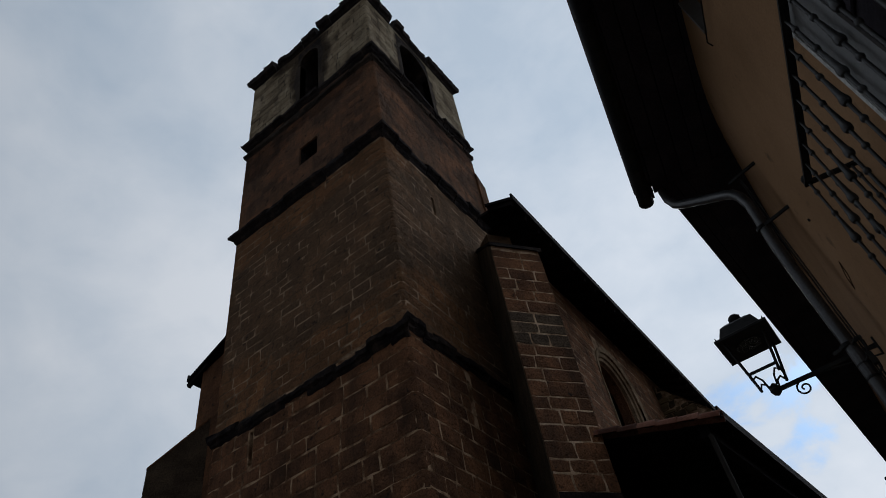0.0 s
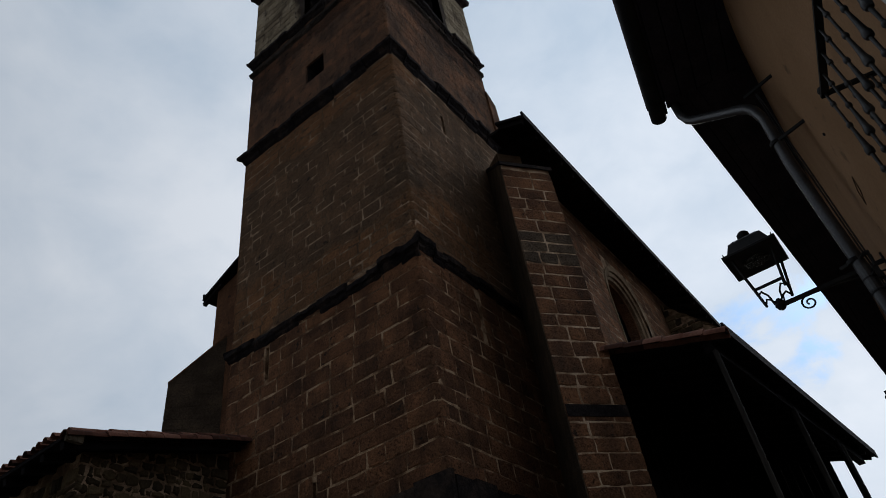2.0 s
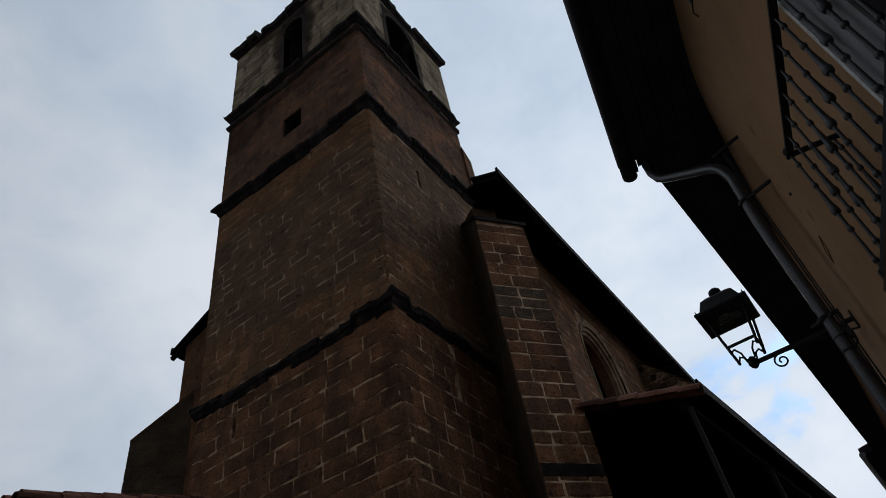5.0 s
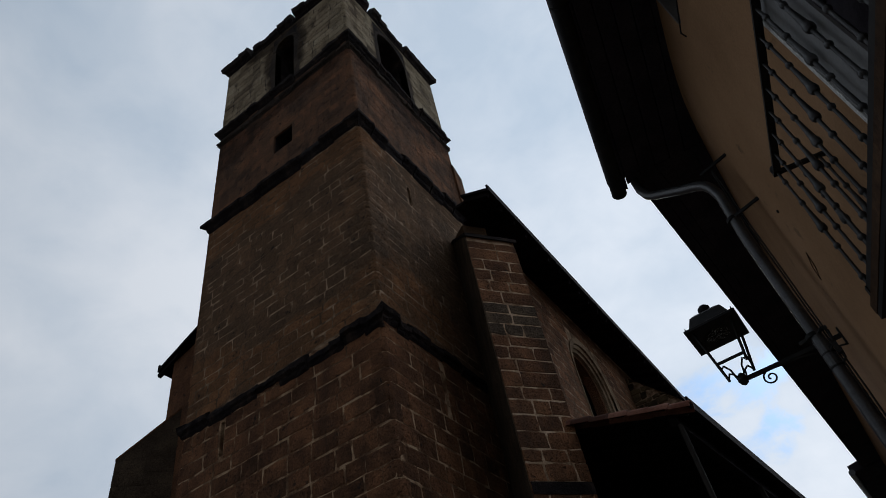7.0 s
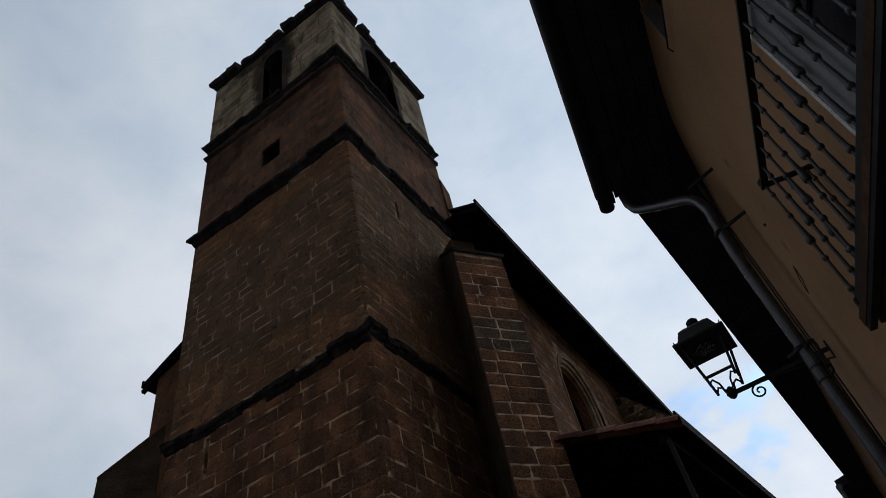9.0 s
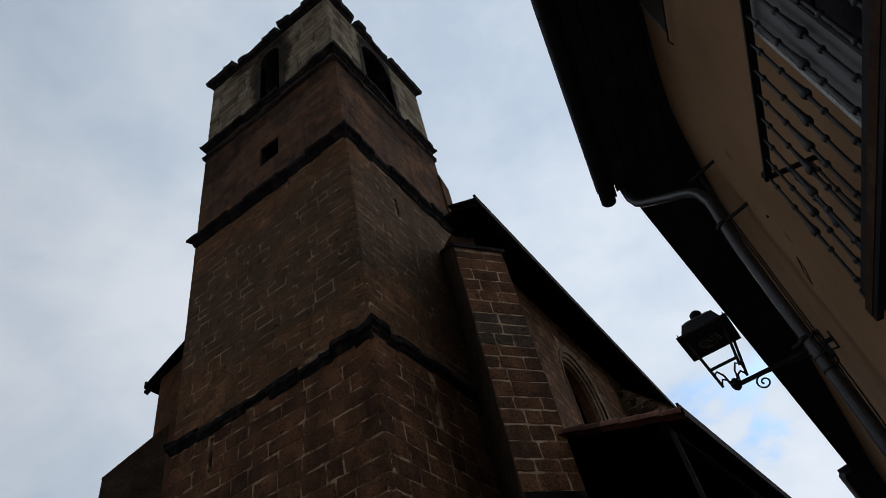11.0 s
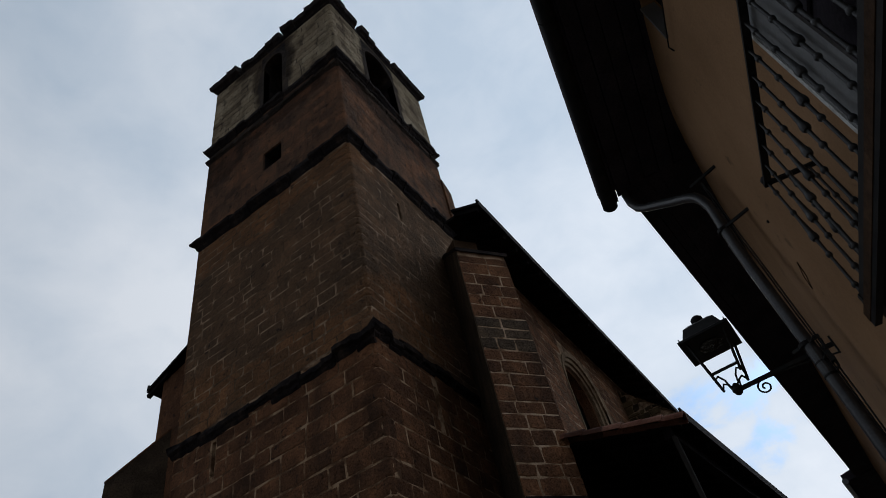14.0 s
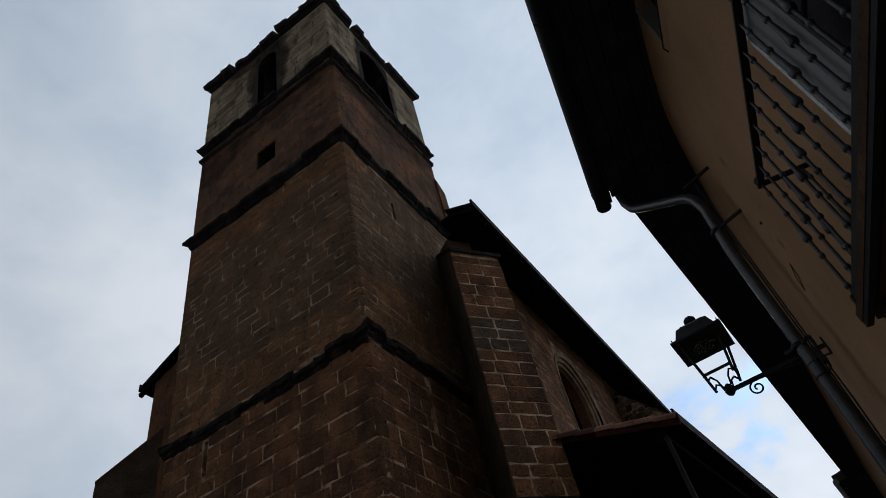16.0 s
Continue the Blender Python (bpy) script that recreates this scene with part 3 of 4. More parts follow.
def course_lines(z0, z1, low, high):
    zs = [z0]
    while zs[-1] < z1 - 1e-6:
        h = rnd.uniform(low, high)
        zs.append(z1 if zs[-1] + h > z1 - 0.14 else zs[-1] + h)
    return zs


def quoin(z0, z1, a, b, mat):
    """A corner stone that turns round the near corner, its arris worn round: a along one face, b along the other."""
    bm = bmesh.new()
    rings = []
    out, g = rnd.uniform(0.004, 0.010), 0.008
    for f in (0.0, 0.12, 0.5, 0.88, 1.0):
        z = z0 + g + (z1 - z0 - 2 * g) * f
        inset = 0.007 if f in (0.0, 1.0) else 0.0
        r = rnd.uniform(0.07, 0.12)
        o = out - inset
        plan = [(CX - a + g, CY + 0.06), (CX - a + g, CY - o + 0.012), (CX - a + g + 0.02, CY - o)]
        for k in range(6):
            t = math.pi / 2 * k / 5
            plan.append((CX + o - r + r * math.sin(t), CY - o + r - r * math.cos(t)))
        plan += [(CX + o, CY + b - g - 0.02), (CX + o - 0.012, CY + b - g), (CX - 0.06, CY + b - g), (CX - 0.12, CY + 0.12)]
        rings.append([bm.verts.new((x + rnd.uniform(-0.006, 0.006), y + rnd.uniform(-0.006, 0.006), z + rnd.uniform(-0.005, 0.005))) for x, y in plan])
    m = len(rings[0])
    for r0, r1 in zip(rings, rings[1:]):
        for k in range(m):
            bm.faces.new((r0[k], r0[(k + 1) % m], r1[(k + 1) % m], r1[k]))
    bm.faces.new(rings[0][::-1])
    bm.faces.new(rings[-1])
    part("quoin", bm, mat, tower, "", True)


def cut_by(slits, pad=0.0):
    return [(c - h - pad, c + h + pad, a, b) for c, h, a, b, _ in slits]


def dressed(zs, style, pick, corner, left=(), right=()):
    """Courses that run round the corner. pick(face, u, z) names the stone of each block."""
    for k, (za, zb) in enumerate(zip(zs, zs[1:])):
        a, b = (rnd.uniform(0.5, 0.75), rnd.uniform(0.25, 0.38)) if k % 2 else (rnd.uniform(0.25, 0.38), rnd.uniform(0.5, 0.75))
        quoin(za, zb, a, b, corner(za) if callable(corner) else corner)
        for n, (place, u0, u1, holes) in enumerate(((face_left, 0, LW - a, left), (face_right, b, RW, right))):
            for block in wall_stones(u0, u1, za, zb, place, rnd, course=(9, 9), holes=holes, **style):
                p = block[16]
                pick(n, p[0] - TX if n == 0 else p[1] - CY, p[2]).append(block)


heaps = {}


def heap(name):
    return heaps.setdefault(name, [])


# lower stage
dressed(course_lines(5.3, 9.9, 0.30, 0.40), dict(length=(0.40, 0.95), gap=0.031, proud=0.010, rag=0.015), lambda n, u, z: heap("low"), stone_piece, cut_by([SLIT_LOW, SLIT_BAND]), cut_by([SLIT_FACE]))
stones_parts("stone", heaps["low"], stone_piece, tower)
for place, w in ((face_left, LW), (face_right, RW)):
    stones_stuff("masonry", wall_stones(0, w, 0.0, 5.3, place, rnd, holes=cut_by([SLIT_LOW]) if place is face_left else (), gap=0.04), stone_far, tower, "red sandstone blocks")


dressed(course_lines(10.05, 16.28, 0.22, 0.34), dict(length=(0.3, 0.75), gap=0.024, proud=0.008, rag=0.018), lambda n, u, z: heap("brown"), stone_quoin, (), cut_by([SLIT_MID]))
stones_stuff("masonry", heaps["brown"], stone_grey, tower, "lichen-brown sandstone blocks")


dressed(course_lines(16.85, 20.45, 0.25, 0.38), dict(length=(0.3, 0.7), gap=0.018, proud=0.011, rag=0.018), lambda n, u, z: heap("red"), stone_upper, cut_by([WINDOW]), ())
stones_stuff("masonry", heaps["red"], stone_upper, tower, "worn red sandstone blocks")
dressed([20.66, 20.9], dict(length=(0.4, 0.9), gap=0.02, proud=0.012, rag=0.014), lambda n, u, z: heap("sooty"), stone_soot)


dressed(course_lines(21.15, 24.92, 0.28, 0.42), dict(length=(0.45, 0.95), gap=0.013, proud=0.018, rag=0.010), lambda n, u, z: heap("pale"), stone_pale, [(BELL_LEFT[0] - 0.55, BELL_LEFT[0] + 0.55, 0, 24.5)], [(BELL_RIGHT[0] - 0.92, BELL_RIGHT[0] + 0.92, 0, 24.62)])
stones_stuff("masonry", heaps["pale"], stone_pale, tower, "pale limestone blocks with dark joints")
stones_stuff("masonry", heaps["sooty"], stone_soot, tower, "blackened blocks between the string courses")
for place, (c, h, a, b, _) in ((face_left, BELL_LEFT), (face_right, BELL_RIGHT)):
    # voussoirs and jamb stones of the belfry opening
    for k in range(13):
        a0, a1 = math.pi * (k + 0.02) / 13, math.pi * (k + 0.98) / 13
        bm = bmesh.new()
        hexa(bm, [place(c + r * math.cos(t), b + r * math.sin(t), o) for o in (-0.05, 0.02) for r, t in ((h, a0), (h + 0.13, a0), (h + 0.13, a1), (h, a1))])
        part("voussoir", bm, stone_pale if place is face_left and k in (6, 7, 8, 9) else stone_soot, tower)
    for side in (-1, 1):
        z = a
        while z < b - 0.1:
            hh = min(rnd.uniform(0.3, 0.45), b - z)
            u0, u1 = sorted((c + side * h, c + side * (h + rnd.uniform(0.14, 0.3))))
            bm = bmesh.new()
            hexa(bm, [place(u, zz, o) for zz in (z + 0.008, z + hh - 0.008) for u, o in ((u0, 0.018), (u1, 0.018), (u1, -0.25), (u0, -0.25))])
            part("jamb_stone", bm, stone_soot, tower)
            z += hh
# the two sides away from the lane
for place, w in ((face_back, LW), (face_far, RW)):
    stones_stuff("masonry", wall_stones(0, w, 0.0, 20.3, place, rnd, course=(0.30, 0.44), gap=0.03), stone_far, tower, "red sandstone blocks")
    stones_stuff("masonry", wall_stones(0, w, 21.15, 24.7, place, rnd, course=(0.30, 0.44), gap=0.02), stone_pale, tower, "pale limestone blocks")
# broken plinth ledge
bm = bmesh.new()
r2 = random.Random(9)
for k in range(9):
    a, b = k / 9, (k + 1) / 9
    zt = 5.33 + r2.uniform(-0.06, 0.02)
    box(bm, TX + LW * a, TX + LW * b - 0.01, CY - 0.10 - r2.uniform(0, 0.03), CY - 0.016, 0, zt) if k < 8 else box(bm, TX + LW * a, CX + 0.11, CY - 0.11, CY - 0.016, 0, 5.36)
    zt = 5.33 + r2.uniform(-0.06, 0.02)
    box(bm, CX + 0.016, CX + 0.10 + r2.uniform(0, 0.03), CY + RW * a + 0.005, CY + RW * b - 0.005, 0, zt)
tagged(part("plinth", bm, stone_dark, tower, "blackened broken plinth ledge"), kind="stuff")

# ---------------------------------------------------------------- the nave behind the tower
nave = thing("church_nave", "long red sandstone nave with a deep dark eaves overhang", "church")
NX, NLX, NY = -4.8, -14.6, 12.2


def face_nave(u, z, out):
    return (NX + out, u, z)


NAVE_C, NAVE_S = 17.76, 12.2
NAVE_HOLE = (NAVE_C, 1.36, 7.6, NAVE_S, True)
bm = bmesh.new()
holed_wall(bm, face_nave, NY, 42, 0, 14.7, [NAVE_HOLE], 0.9)
part("side_wall", bm, mortar_dark, nave)
bm = bmesh.new()
prism(bm, [(NLX, 10.0), (TX, 10.4), (TX, 11.4), (NLX, 11.0)], 0, [14.5, 16.0, 16.0, 14.5])
prism(bm, [(NLX, 11.0), (NLX + 0.9, 11.0), (NLX + 0.9, 42), (NLX, 42)], 0, 14.5)
prism(bm, [(NLX, 42), (NX, 42), (NX, 43), (NLX, 43)], 0, 14.5)
prism(bm, [(CX + 0.02, 11.0), (NX - 0.9, 11.0), (NX - 0.9, 11.3), (CX + 0.02, 11.3)], 0, 14.9) if NX - 0.9 > CX + 0.02 else None
part("end_wall", bm, stone_far, nave)
rnd = random.Random(21)
stones_stuff("masonry", wall_stones(NY, 25, 0.0, 14.6, face_nave, rnd, course=(0.24, 0.36), length=(0.35, 0.75), gap=0.038, proud=0.012, rag=0.012, holes=[(NAVE_C - 1.5, NAVE_C + 1.5, 7.6, 13.0), (NAVE_C - 1.15, NAVE_C + 1.15, 12.0, 13.6)]), stone_far, nave, "red sandstone blocks with pale joints")
# stepped archivolts of the window, one inside the other
for k, (r, w, back) in enumerate(((1.52, 0.16, 0.0), (1.37, 0.12, -0.09), (1.26, 0.10, -0.18), (1.18, 0.08, -0.30))):
    bm = bmesh.new()
    pts, inn = ([(NAVE_C - e, 7.6)] + [(NAVE_C - e * math.cos(math.pi * i / 18), NAVE_S + e * math.sin(math.pi * i / 18)) for i in range(19)] + [(NAVE_C + e, 7.6)] for e in (r, r - w))
    for (p0, p1), (q0, q1) in zip(zip(pts, pts[1:]), zip(inn, inn[1:])):
        hexa(bm, [face_nave(*p0, back - 0.3), face_nave(*p1, back - 0.3), face_nave(*q1, back - 0.3), face_nave(*q0, back - 0.3), face_nave(*p0, back + 0.035), face_nave(*p1, back + 0.035), face_nave(*q1, back), face_nave(*q0, back)])
    part("archivolt", bm, (stone_arch, stone_arch, stone_arch, stone_far)[k], nave, "pale moulded stone arch ring" if k == 0 else "")
bm = bmesh.new()
box(bm, NX - 0.75, NX - 0.7, 16.3, 19.2, 7.6, 13.6)
part("window_pane", bm, iron, nave, "dark leaded window glass")
for y in (17.75, 18.35):
    bm = bmesh.new()
    box(bm, NX - 0.69, NX - 0.60, y - 0.05, y + 0.05, 7.6, 12.9)
    part("mullion", bm, stone_far, nave)

XE, XL, XM, ZE = -3.8, -15.1, -9.45, 14.42
SL = 0.445
ZR = ZE + 5.65 * SL
for x0, y0, side in ((XE, 10.84, 1), (XL, 9.85, -1)):
    # beside the tower the roof is only a narrow strip
    for ya, yb, xb in ((y0, 13.5, -4.55), (13.5, 43, XM)) if side > 0 else ((y0, 43, XM),):
        zb = ZE + abs(xb - x0) * SL
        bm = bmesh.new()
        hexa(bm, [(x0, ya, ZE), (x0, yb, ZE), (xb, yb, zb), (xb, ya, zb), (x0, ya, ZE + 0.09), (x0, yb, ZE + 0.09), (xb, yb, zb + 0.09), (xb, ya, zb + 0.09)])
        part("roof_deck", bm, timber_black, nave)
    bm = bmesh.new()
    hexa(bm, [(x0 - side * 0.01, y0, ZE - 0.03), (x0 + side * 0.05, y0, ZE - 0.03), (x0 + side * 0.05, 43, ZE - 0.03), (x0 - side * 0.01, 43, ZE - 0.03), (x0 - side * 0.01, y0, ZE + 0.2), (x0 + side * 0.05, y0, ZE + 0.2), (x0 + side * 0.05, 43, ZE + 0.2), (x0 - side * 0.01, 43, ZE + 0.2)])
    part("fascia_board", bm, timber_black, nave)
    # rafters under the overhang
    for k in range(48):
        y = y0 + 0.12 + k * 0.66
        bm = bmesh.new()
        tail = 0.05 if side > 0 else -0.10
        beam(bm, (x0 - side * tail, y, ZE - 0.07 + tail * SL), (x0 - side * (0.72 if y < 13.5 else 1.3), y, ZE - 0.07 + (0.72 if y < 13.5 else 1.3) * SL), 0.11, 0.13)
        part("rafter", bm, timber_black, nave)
    poses = []
    for c in range(int((43 - y0) / 0.21)):
        for r in range(13):
            d = 0.47 * r
            if side > 0 and y0 + 0.21 * c < 13.4 and r > 0:
                continue
            poses.append(frame_of((x0 - side * 0.10 - side * d, y0 + 0.1 + 0.21 * c, ZE + 0.12 + d * SL), (-side, 0, SL), (-side * -SL, 0, 1)))
    tiles_stuff(poses, nave, "old clay barrel tiles")

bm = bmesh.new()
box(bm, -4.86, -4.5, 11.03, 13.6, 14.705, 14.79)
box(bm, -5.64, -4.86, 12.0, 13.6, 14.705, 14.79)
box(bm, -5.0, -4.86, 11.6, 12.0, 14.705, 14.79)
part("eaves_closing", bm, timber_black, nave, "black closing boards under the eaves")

# shoulder buttress half way along the nave
ob = thing("side_buttress", "grey rubble stone buttress with a sloping top against the nave", "buttress")
bm = bmesh.new()
hexa(bm, [(NX, 21.7, 0), (-3.3, 21.7, 0), (-3.3, 22.9, 0), (NX, 22.9, 0), (NX, 21.7, 14.3), (-3.3, 21.7, 12.6), (-3.3, 22.9, 12.6), (NX, 22.9, 14.3)])
part("core", bm, mortar_dark, ob)
stones_stuff("masonry", [s for s in wall_stones(-4.8, -3.3, 7.0, 14.2, lambda u, z, o: (u, 21.7 - o, min(z, 14.28 - (u + 4.8) * 1.133)), random.Random(3), course=(0.16, 0.3), length=(0.2, 0.5), proud=0.05, rag=0.03) if abs(s[16][2] - s[20][2]) > 0.03], rubble, ob, "rough grey rubble")

# ---------------------------------------------------------------- diagonal buttresses at the nave's corners
def buttress(p1, p2, depth, ztop, zback, setoffs, seed, front=True):
    ob = thing("buttress", "red sandstone diagonal corner buttress with weathered set-offs", "buttress", "corner buttresses")
    a, b = Vector(p1), Vector(p2)
    d = (b - a).normalized()
    n = Vector((d.y, -d.x))
    w = (b - a).length
    bm = bmesh.new()
    back = Vector((-1.38, 2.19)) if front else n * -depth
    prism(bm, [tuple(a), tuple(b), tuple(b + back), tuple(a + back)], 0, [ztop, ztop, zback, zback])
    part("core", bm, mortar_pale if front else stone_lichen_shade, ob)

    def on_front(u, z, out):
        p = a + d * u + n * out
        return (p.x, p.y, z)

    def on_flank(u, z, out):
        p = a - n * u - d * out
        return (p.x, p.y, z)

    def on_other(u, z, out):
        p = b - n * u + d * out
        return (p.x, p.y, z)

    rnd = random.Random(seed)
    if front:
        low, high = setoffs
        for z0, z1, mat in ((5.0, low, stone_piece), (low, high - 0.85, stone_piece), (high - 0.85, high, stone_lichen_shade), (high, ztop - 0.12, stone_piece)):
            stones_parts("stone", wall_stones(0, w, z0, z1, on_front, rnd, course=(0.26, 0.36), length=(0.35, 0.7), gap=0.022, proud=0.012, rag=0.016), mat, ob)
        setoffs = [low]
        stones_stuff("masonry", wall_stones(0, w, 0, 5.0, on_front, rnd), stone_far, ob, "red sandstone blocks")
        for z in setoffs:
            bm = bmesh.new()
            prism(bm, [tuple(a - d * 0.01 + n * 0.02), tuple(b + d * 0.01 + n * 0.02), tuple(b + d * 0.01 + back * 0.3), tuple(a - d * 0.01 + back * 0.3)], z - 0.22, [z, z, z + 0.05, z + 0.05])
            part("set_off", bm, stone_dark, ob, "blackened sloping set-off stone")
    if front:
        # slab over the flank; the recess's shade is put into its colour
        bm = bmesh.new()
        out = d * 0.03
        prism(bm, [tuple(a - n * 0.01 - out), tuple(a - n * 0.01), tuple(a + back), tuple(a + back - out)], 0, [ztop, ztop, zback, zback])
        part("flank_facing", bm, stone_lichen_shade, ob, "brown slab whose colour carries the flank's shade")
    else:
        stones_stuff("masonry", wall_stones(0, depth, 4.0, ztop - 0.02, on_other, rnd, course=(0.28, 0.4)), stone_lichen_shade, ob, "red sandstone blocks")
    # sloping cap
    bm = bmesh.new()
    lip, side_lip, th = (n * 0.07, 0.06, 0.05) if front else (n * 0.02, 0.012, 0.03)
    prism(bm, [tuple(a + lip - d * side_lip), tuple(b + lip + d * side_lip), tuple(b + back + d * side_lip), tuple(a + back - d * side_lip)], [ztop - th, ztop - th, zback - th, zback - th], [ztop + th, ztop + th, zback + th, zback + th])
    part("cap", bm, stone_dark if front else stone_far, ob, "weathered sloping cap slab")
    return ob, a, d, n, w


ob, a, d, n, w = buttress((-4.29, 9.91), (-3.60, 10.87), 1.70, 12.35, 14.75, [6.42, 10.38], 31)
# the upper part of the buttress, set back, up to the eaves
bm = bmesh.new()
c0 = a + Vector((-0.86, 1.22)) + d * 0.38
prism(bm, [tuple(c0 - d * 0.05), tuple(c0 + d * 0.62), tuple(c0 + d * 0.62 - n * 0.5), tuple(c0 - d * 0.05 - n * 0.5)], 13.3, [14.42, 14.42, 14.5, 14.5])
part("upper_block", bm, stone_grey, ob, "lichen-grey block under the eaves")
buttress((-15.9, 9.9), (-15.05, 9.05), 1.75, 11.2, 13.0, [], 33, front=False)

# ---------------------------------------------------------------- porch
porch = thing("porch", "open timber lean-to porch with a clay tile roof", "porch")
# roof plane: falls from the nave wall to an eaves line that turns a little into the lane
PZ, PY0, PY1 = 6.96, 10.9, 21.0


def porch_eave(y):
    return -1.57 + 0.0673 * (y - PY0)


def porch_z(x, y):
    return PZ + (porch_eave(y) - x) * 0.30


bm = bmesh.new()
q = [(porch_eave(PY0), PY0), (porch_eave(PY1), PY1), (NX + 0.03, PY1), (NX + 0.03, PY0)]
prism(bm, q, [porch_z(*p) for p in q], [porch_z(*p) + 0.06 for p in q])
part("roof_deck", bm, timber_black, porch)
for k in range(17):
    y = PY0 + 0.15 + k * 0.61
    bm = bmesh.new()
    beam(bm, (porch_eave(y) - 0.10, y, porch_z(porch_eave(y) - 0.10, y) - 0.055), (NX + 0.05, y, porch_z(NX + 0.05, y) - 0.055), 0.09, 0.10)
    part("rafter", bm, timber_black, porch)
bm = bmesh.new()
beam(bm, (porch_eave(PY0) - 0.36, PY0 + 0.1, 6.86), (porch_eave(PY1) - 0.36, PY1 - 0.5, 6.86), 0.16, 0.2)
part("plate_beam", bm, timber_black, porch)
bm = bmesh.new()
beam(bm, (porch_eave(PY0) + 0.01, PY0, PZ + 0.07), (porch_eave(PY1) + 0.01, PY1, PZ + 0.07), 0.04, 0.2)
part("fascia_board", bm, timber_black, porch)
for y, w in ((11.0, 0.085), (15.0, 0.11), (18.35, 0.15)):
    x = porch_eave(y) - 0.29
    bm = bmesh.new()
    box(bm, x - w / 2, x + w / 2, y - w / 2, y + w / 2, 0, 6.77)
    bmesh.ops.bevel(bm, geom=list(bm.edges), offset=0.02, segments=1, affect="EDGES")
    post = part("post", bm, timber_post, porch)
    if y > 18:
        bm = bmesh.new()
        tube(bm, [(x, y - 0.05, 5.95), (x, y - 0.25, 6.25), (x, y - 0.55, 6.76)], 0.05, 8)
        part("brace", bm, timber_black, post)
# black boards added before the nave wall in place of deep shade
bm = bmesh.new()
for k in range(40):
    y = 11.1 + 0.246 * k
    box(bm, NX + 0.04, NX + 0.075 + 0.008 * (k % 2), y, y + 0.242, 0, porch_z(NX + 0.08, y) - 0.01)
tagged(part("boarded_back", bm, timber_black, porch, "black boards added for the porch's inner shade"), kind="stuff")
# presumed end wall, added in black so the far bay stays dark
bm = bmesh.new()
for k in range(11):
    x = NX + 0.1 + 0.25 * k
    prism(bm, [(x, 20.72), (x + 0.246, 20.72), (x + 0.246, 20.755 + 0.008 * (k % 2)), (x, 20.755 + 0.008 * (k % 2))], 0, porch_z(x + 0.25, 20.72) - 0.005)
tagged(part("boarded_end", bm, timber_black, porch, "presumed end wall, added in black to keep the porch dark"), kind="stuff")
# verge tiles laid along the open end, then the whole roof
rise = Vector((-1, 0, 0.30))
for k in range(9):
    x = porch_eave(PY0) + 0.03 - 0.345 * k
    lay_tile((x, PY0 - 0.03, porch_z(x, PY0) - 0.085 + 0.012 * (k % 2)), rise, (0.3, 0, 1), porch, 1.8)
poses = []
for c in range(47):
    y = PY0 + 0.24 + 0.213 * c
    for r in range(9):
        x = porch_eave(y) - 0.06 - 0.36 * r
        if x - 0.4 > NX:
            if r == 0:
                lay_tile((x, y, porch_z(x, y) + 0.06), rise, (0.3, 0, 1), porch)
            else:
                poses.append(frame_of((x, y, porch_z(x, y) + 0.06), rise, (0.3, 0, 1)))
tiles_stuff(poses, porch, "old clay barrel tiles")

# ---------------------------------------------------------------- small house against the tower
hut = thing("small_house", "small rubble stone house with a clay tile roof against the tower", "house")
HX, HY = -10.4, 4.63


def hut_z(y):
    return 6.78 + (y - HY) * 0.235


bm = bmesh.new()
prism(bm, [(-10.95, 5.2), (-10.95, 8.12), (-20, 8.12), (-20, 5.2)], 0, [hut_z(5.2) - 0.1, hut_z(8.1) - 0.1, hut_z(8.1) - 0.1, hut_z(5.2) - 0.1])
part("wall", bm, mortar_dark, hut)
stones_stuff("masonry", wall_stones(5.2, 8.1, 3.0, 7.4, lambda u, z, o: (-10.95 + o, u, min(z, hut_z(u) - 0.12)), random.Random(6), course=(0.10, 0.20), length=(0.10, 0.30), gap=0.03, proud=0.05, rag=0.028), rubble, hut, "rough yellowish rubble stones")
stones_stuff("masonry", wall_stones(-20, -10.95, 3.0, 6.6, lambda u, z, o: (u, 5.2 - o, z), random.Random(7), course=(0.10, 0.20), length=(0.10, 0.30), gap=0.03, proud=0.05, rag=0.028), rubble, hut, "rough yellowish rubble stones")
bm = bmesh.new()
q = [(HX, HY), (HX, 8.18), (-20.2, 8.18), (-20.2, HY)]
prism(bm, q, [hut_z(p[1]) - 0.05 for p in q], [hut_z(p[1]) + 0.02 for p in q])
part("roof_deck", bm, timber_black, hut)
for k in range(16):
    x = HX - 0.2 - 0.6 * k
    bm = bmesh.new()
    beam(bm, (x, HY + 0.05, hut_z(HY) - 0.11), (x, 8.1, hut_z(8.1) - 0.11), 0.10, 0.12)
    part("rafter", bm, timber_black, hut)
up = Vector((0, 1, 0.235))
r3 = random.Random(2)
for k in range(11):  # two rows of verge tiles up the slope
    y = HY - 0.04 + 0.335 * k
    if y < 8.0:
        lay_tile((HX - 0.03 + r3.uniform(-0.02, 0.02), y, hut_z(y) - 0.05), up, (0, -0.235, 1), hut, 1.45)
        lay_tile((HX - 0.16 + r3.uniform(-0.02, 0.02), y + 0.12, hut_z(y) + 0.09), up, (0, -0.235, 1), hut, 1.2)
poses = []
for c in range(44):
    x = HX - 0.32 - 0.215 * c
    for r in range(10):
        y = HY - 0.07 + 0.36 * r
        m = frame_of((x, y, hut_z(y) + 0.05), up, (0, -0.235, 1))
        if r == 0:
            lay_tile((x, y + r3.uniform(-0.03, 0.03), hut_z(y) + 0.05), up, (0, -0.235, 1), hut)
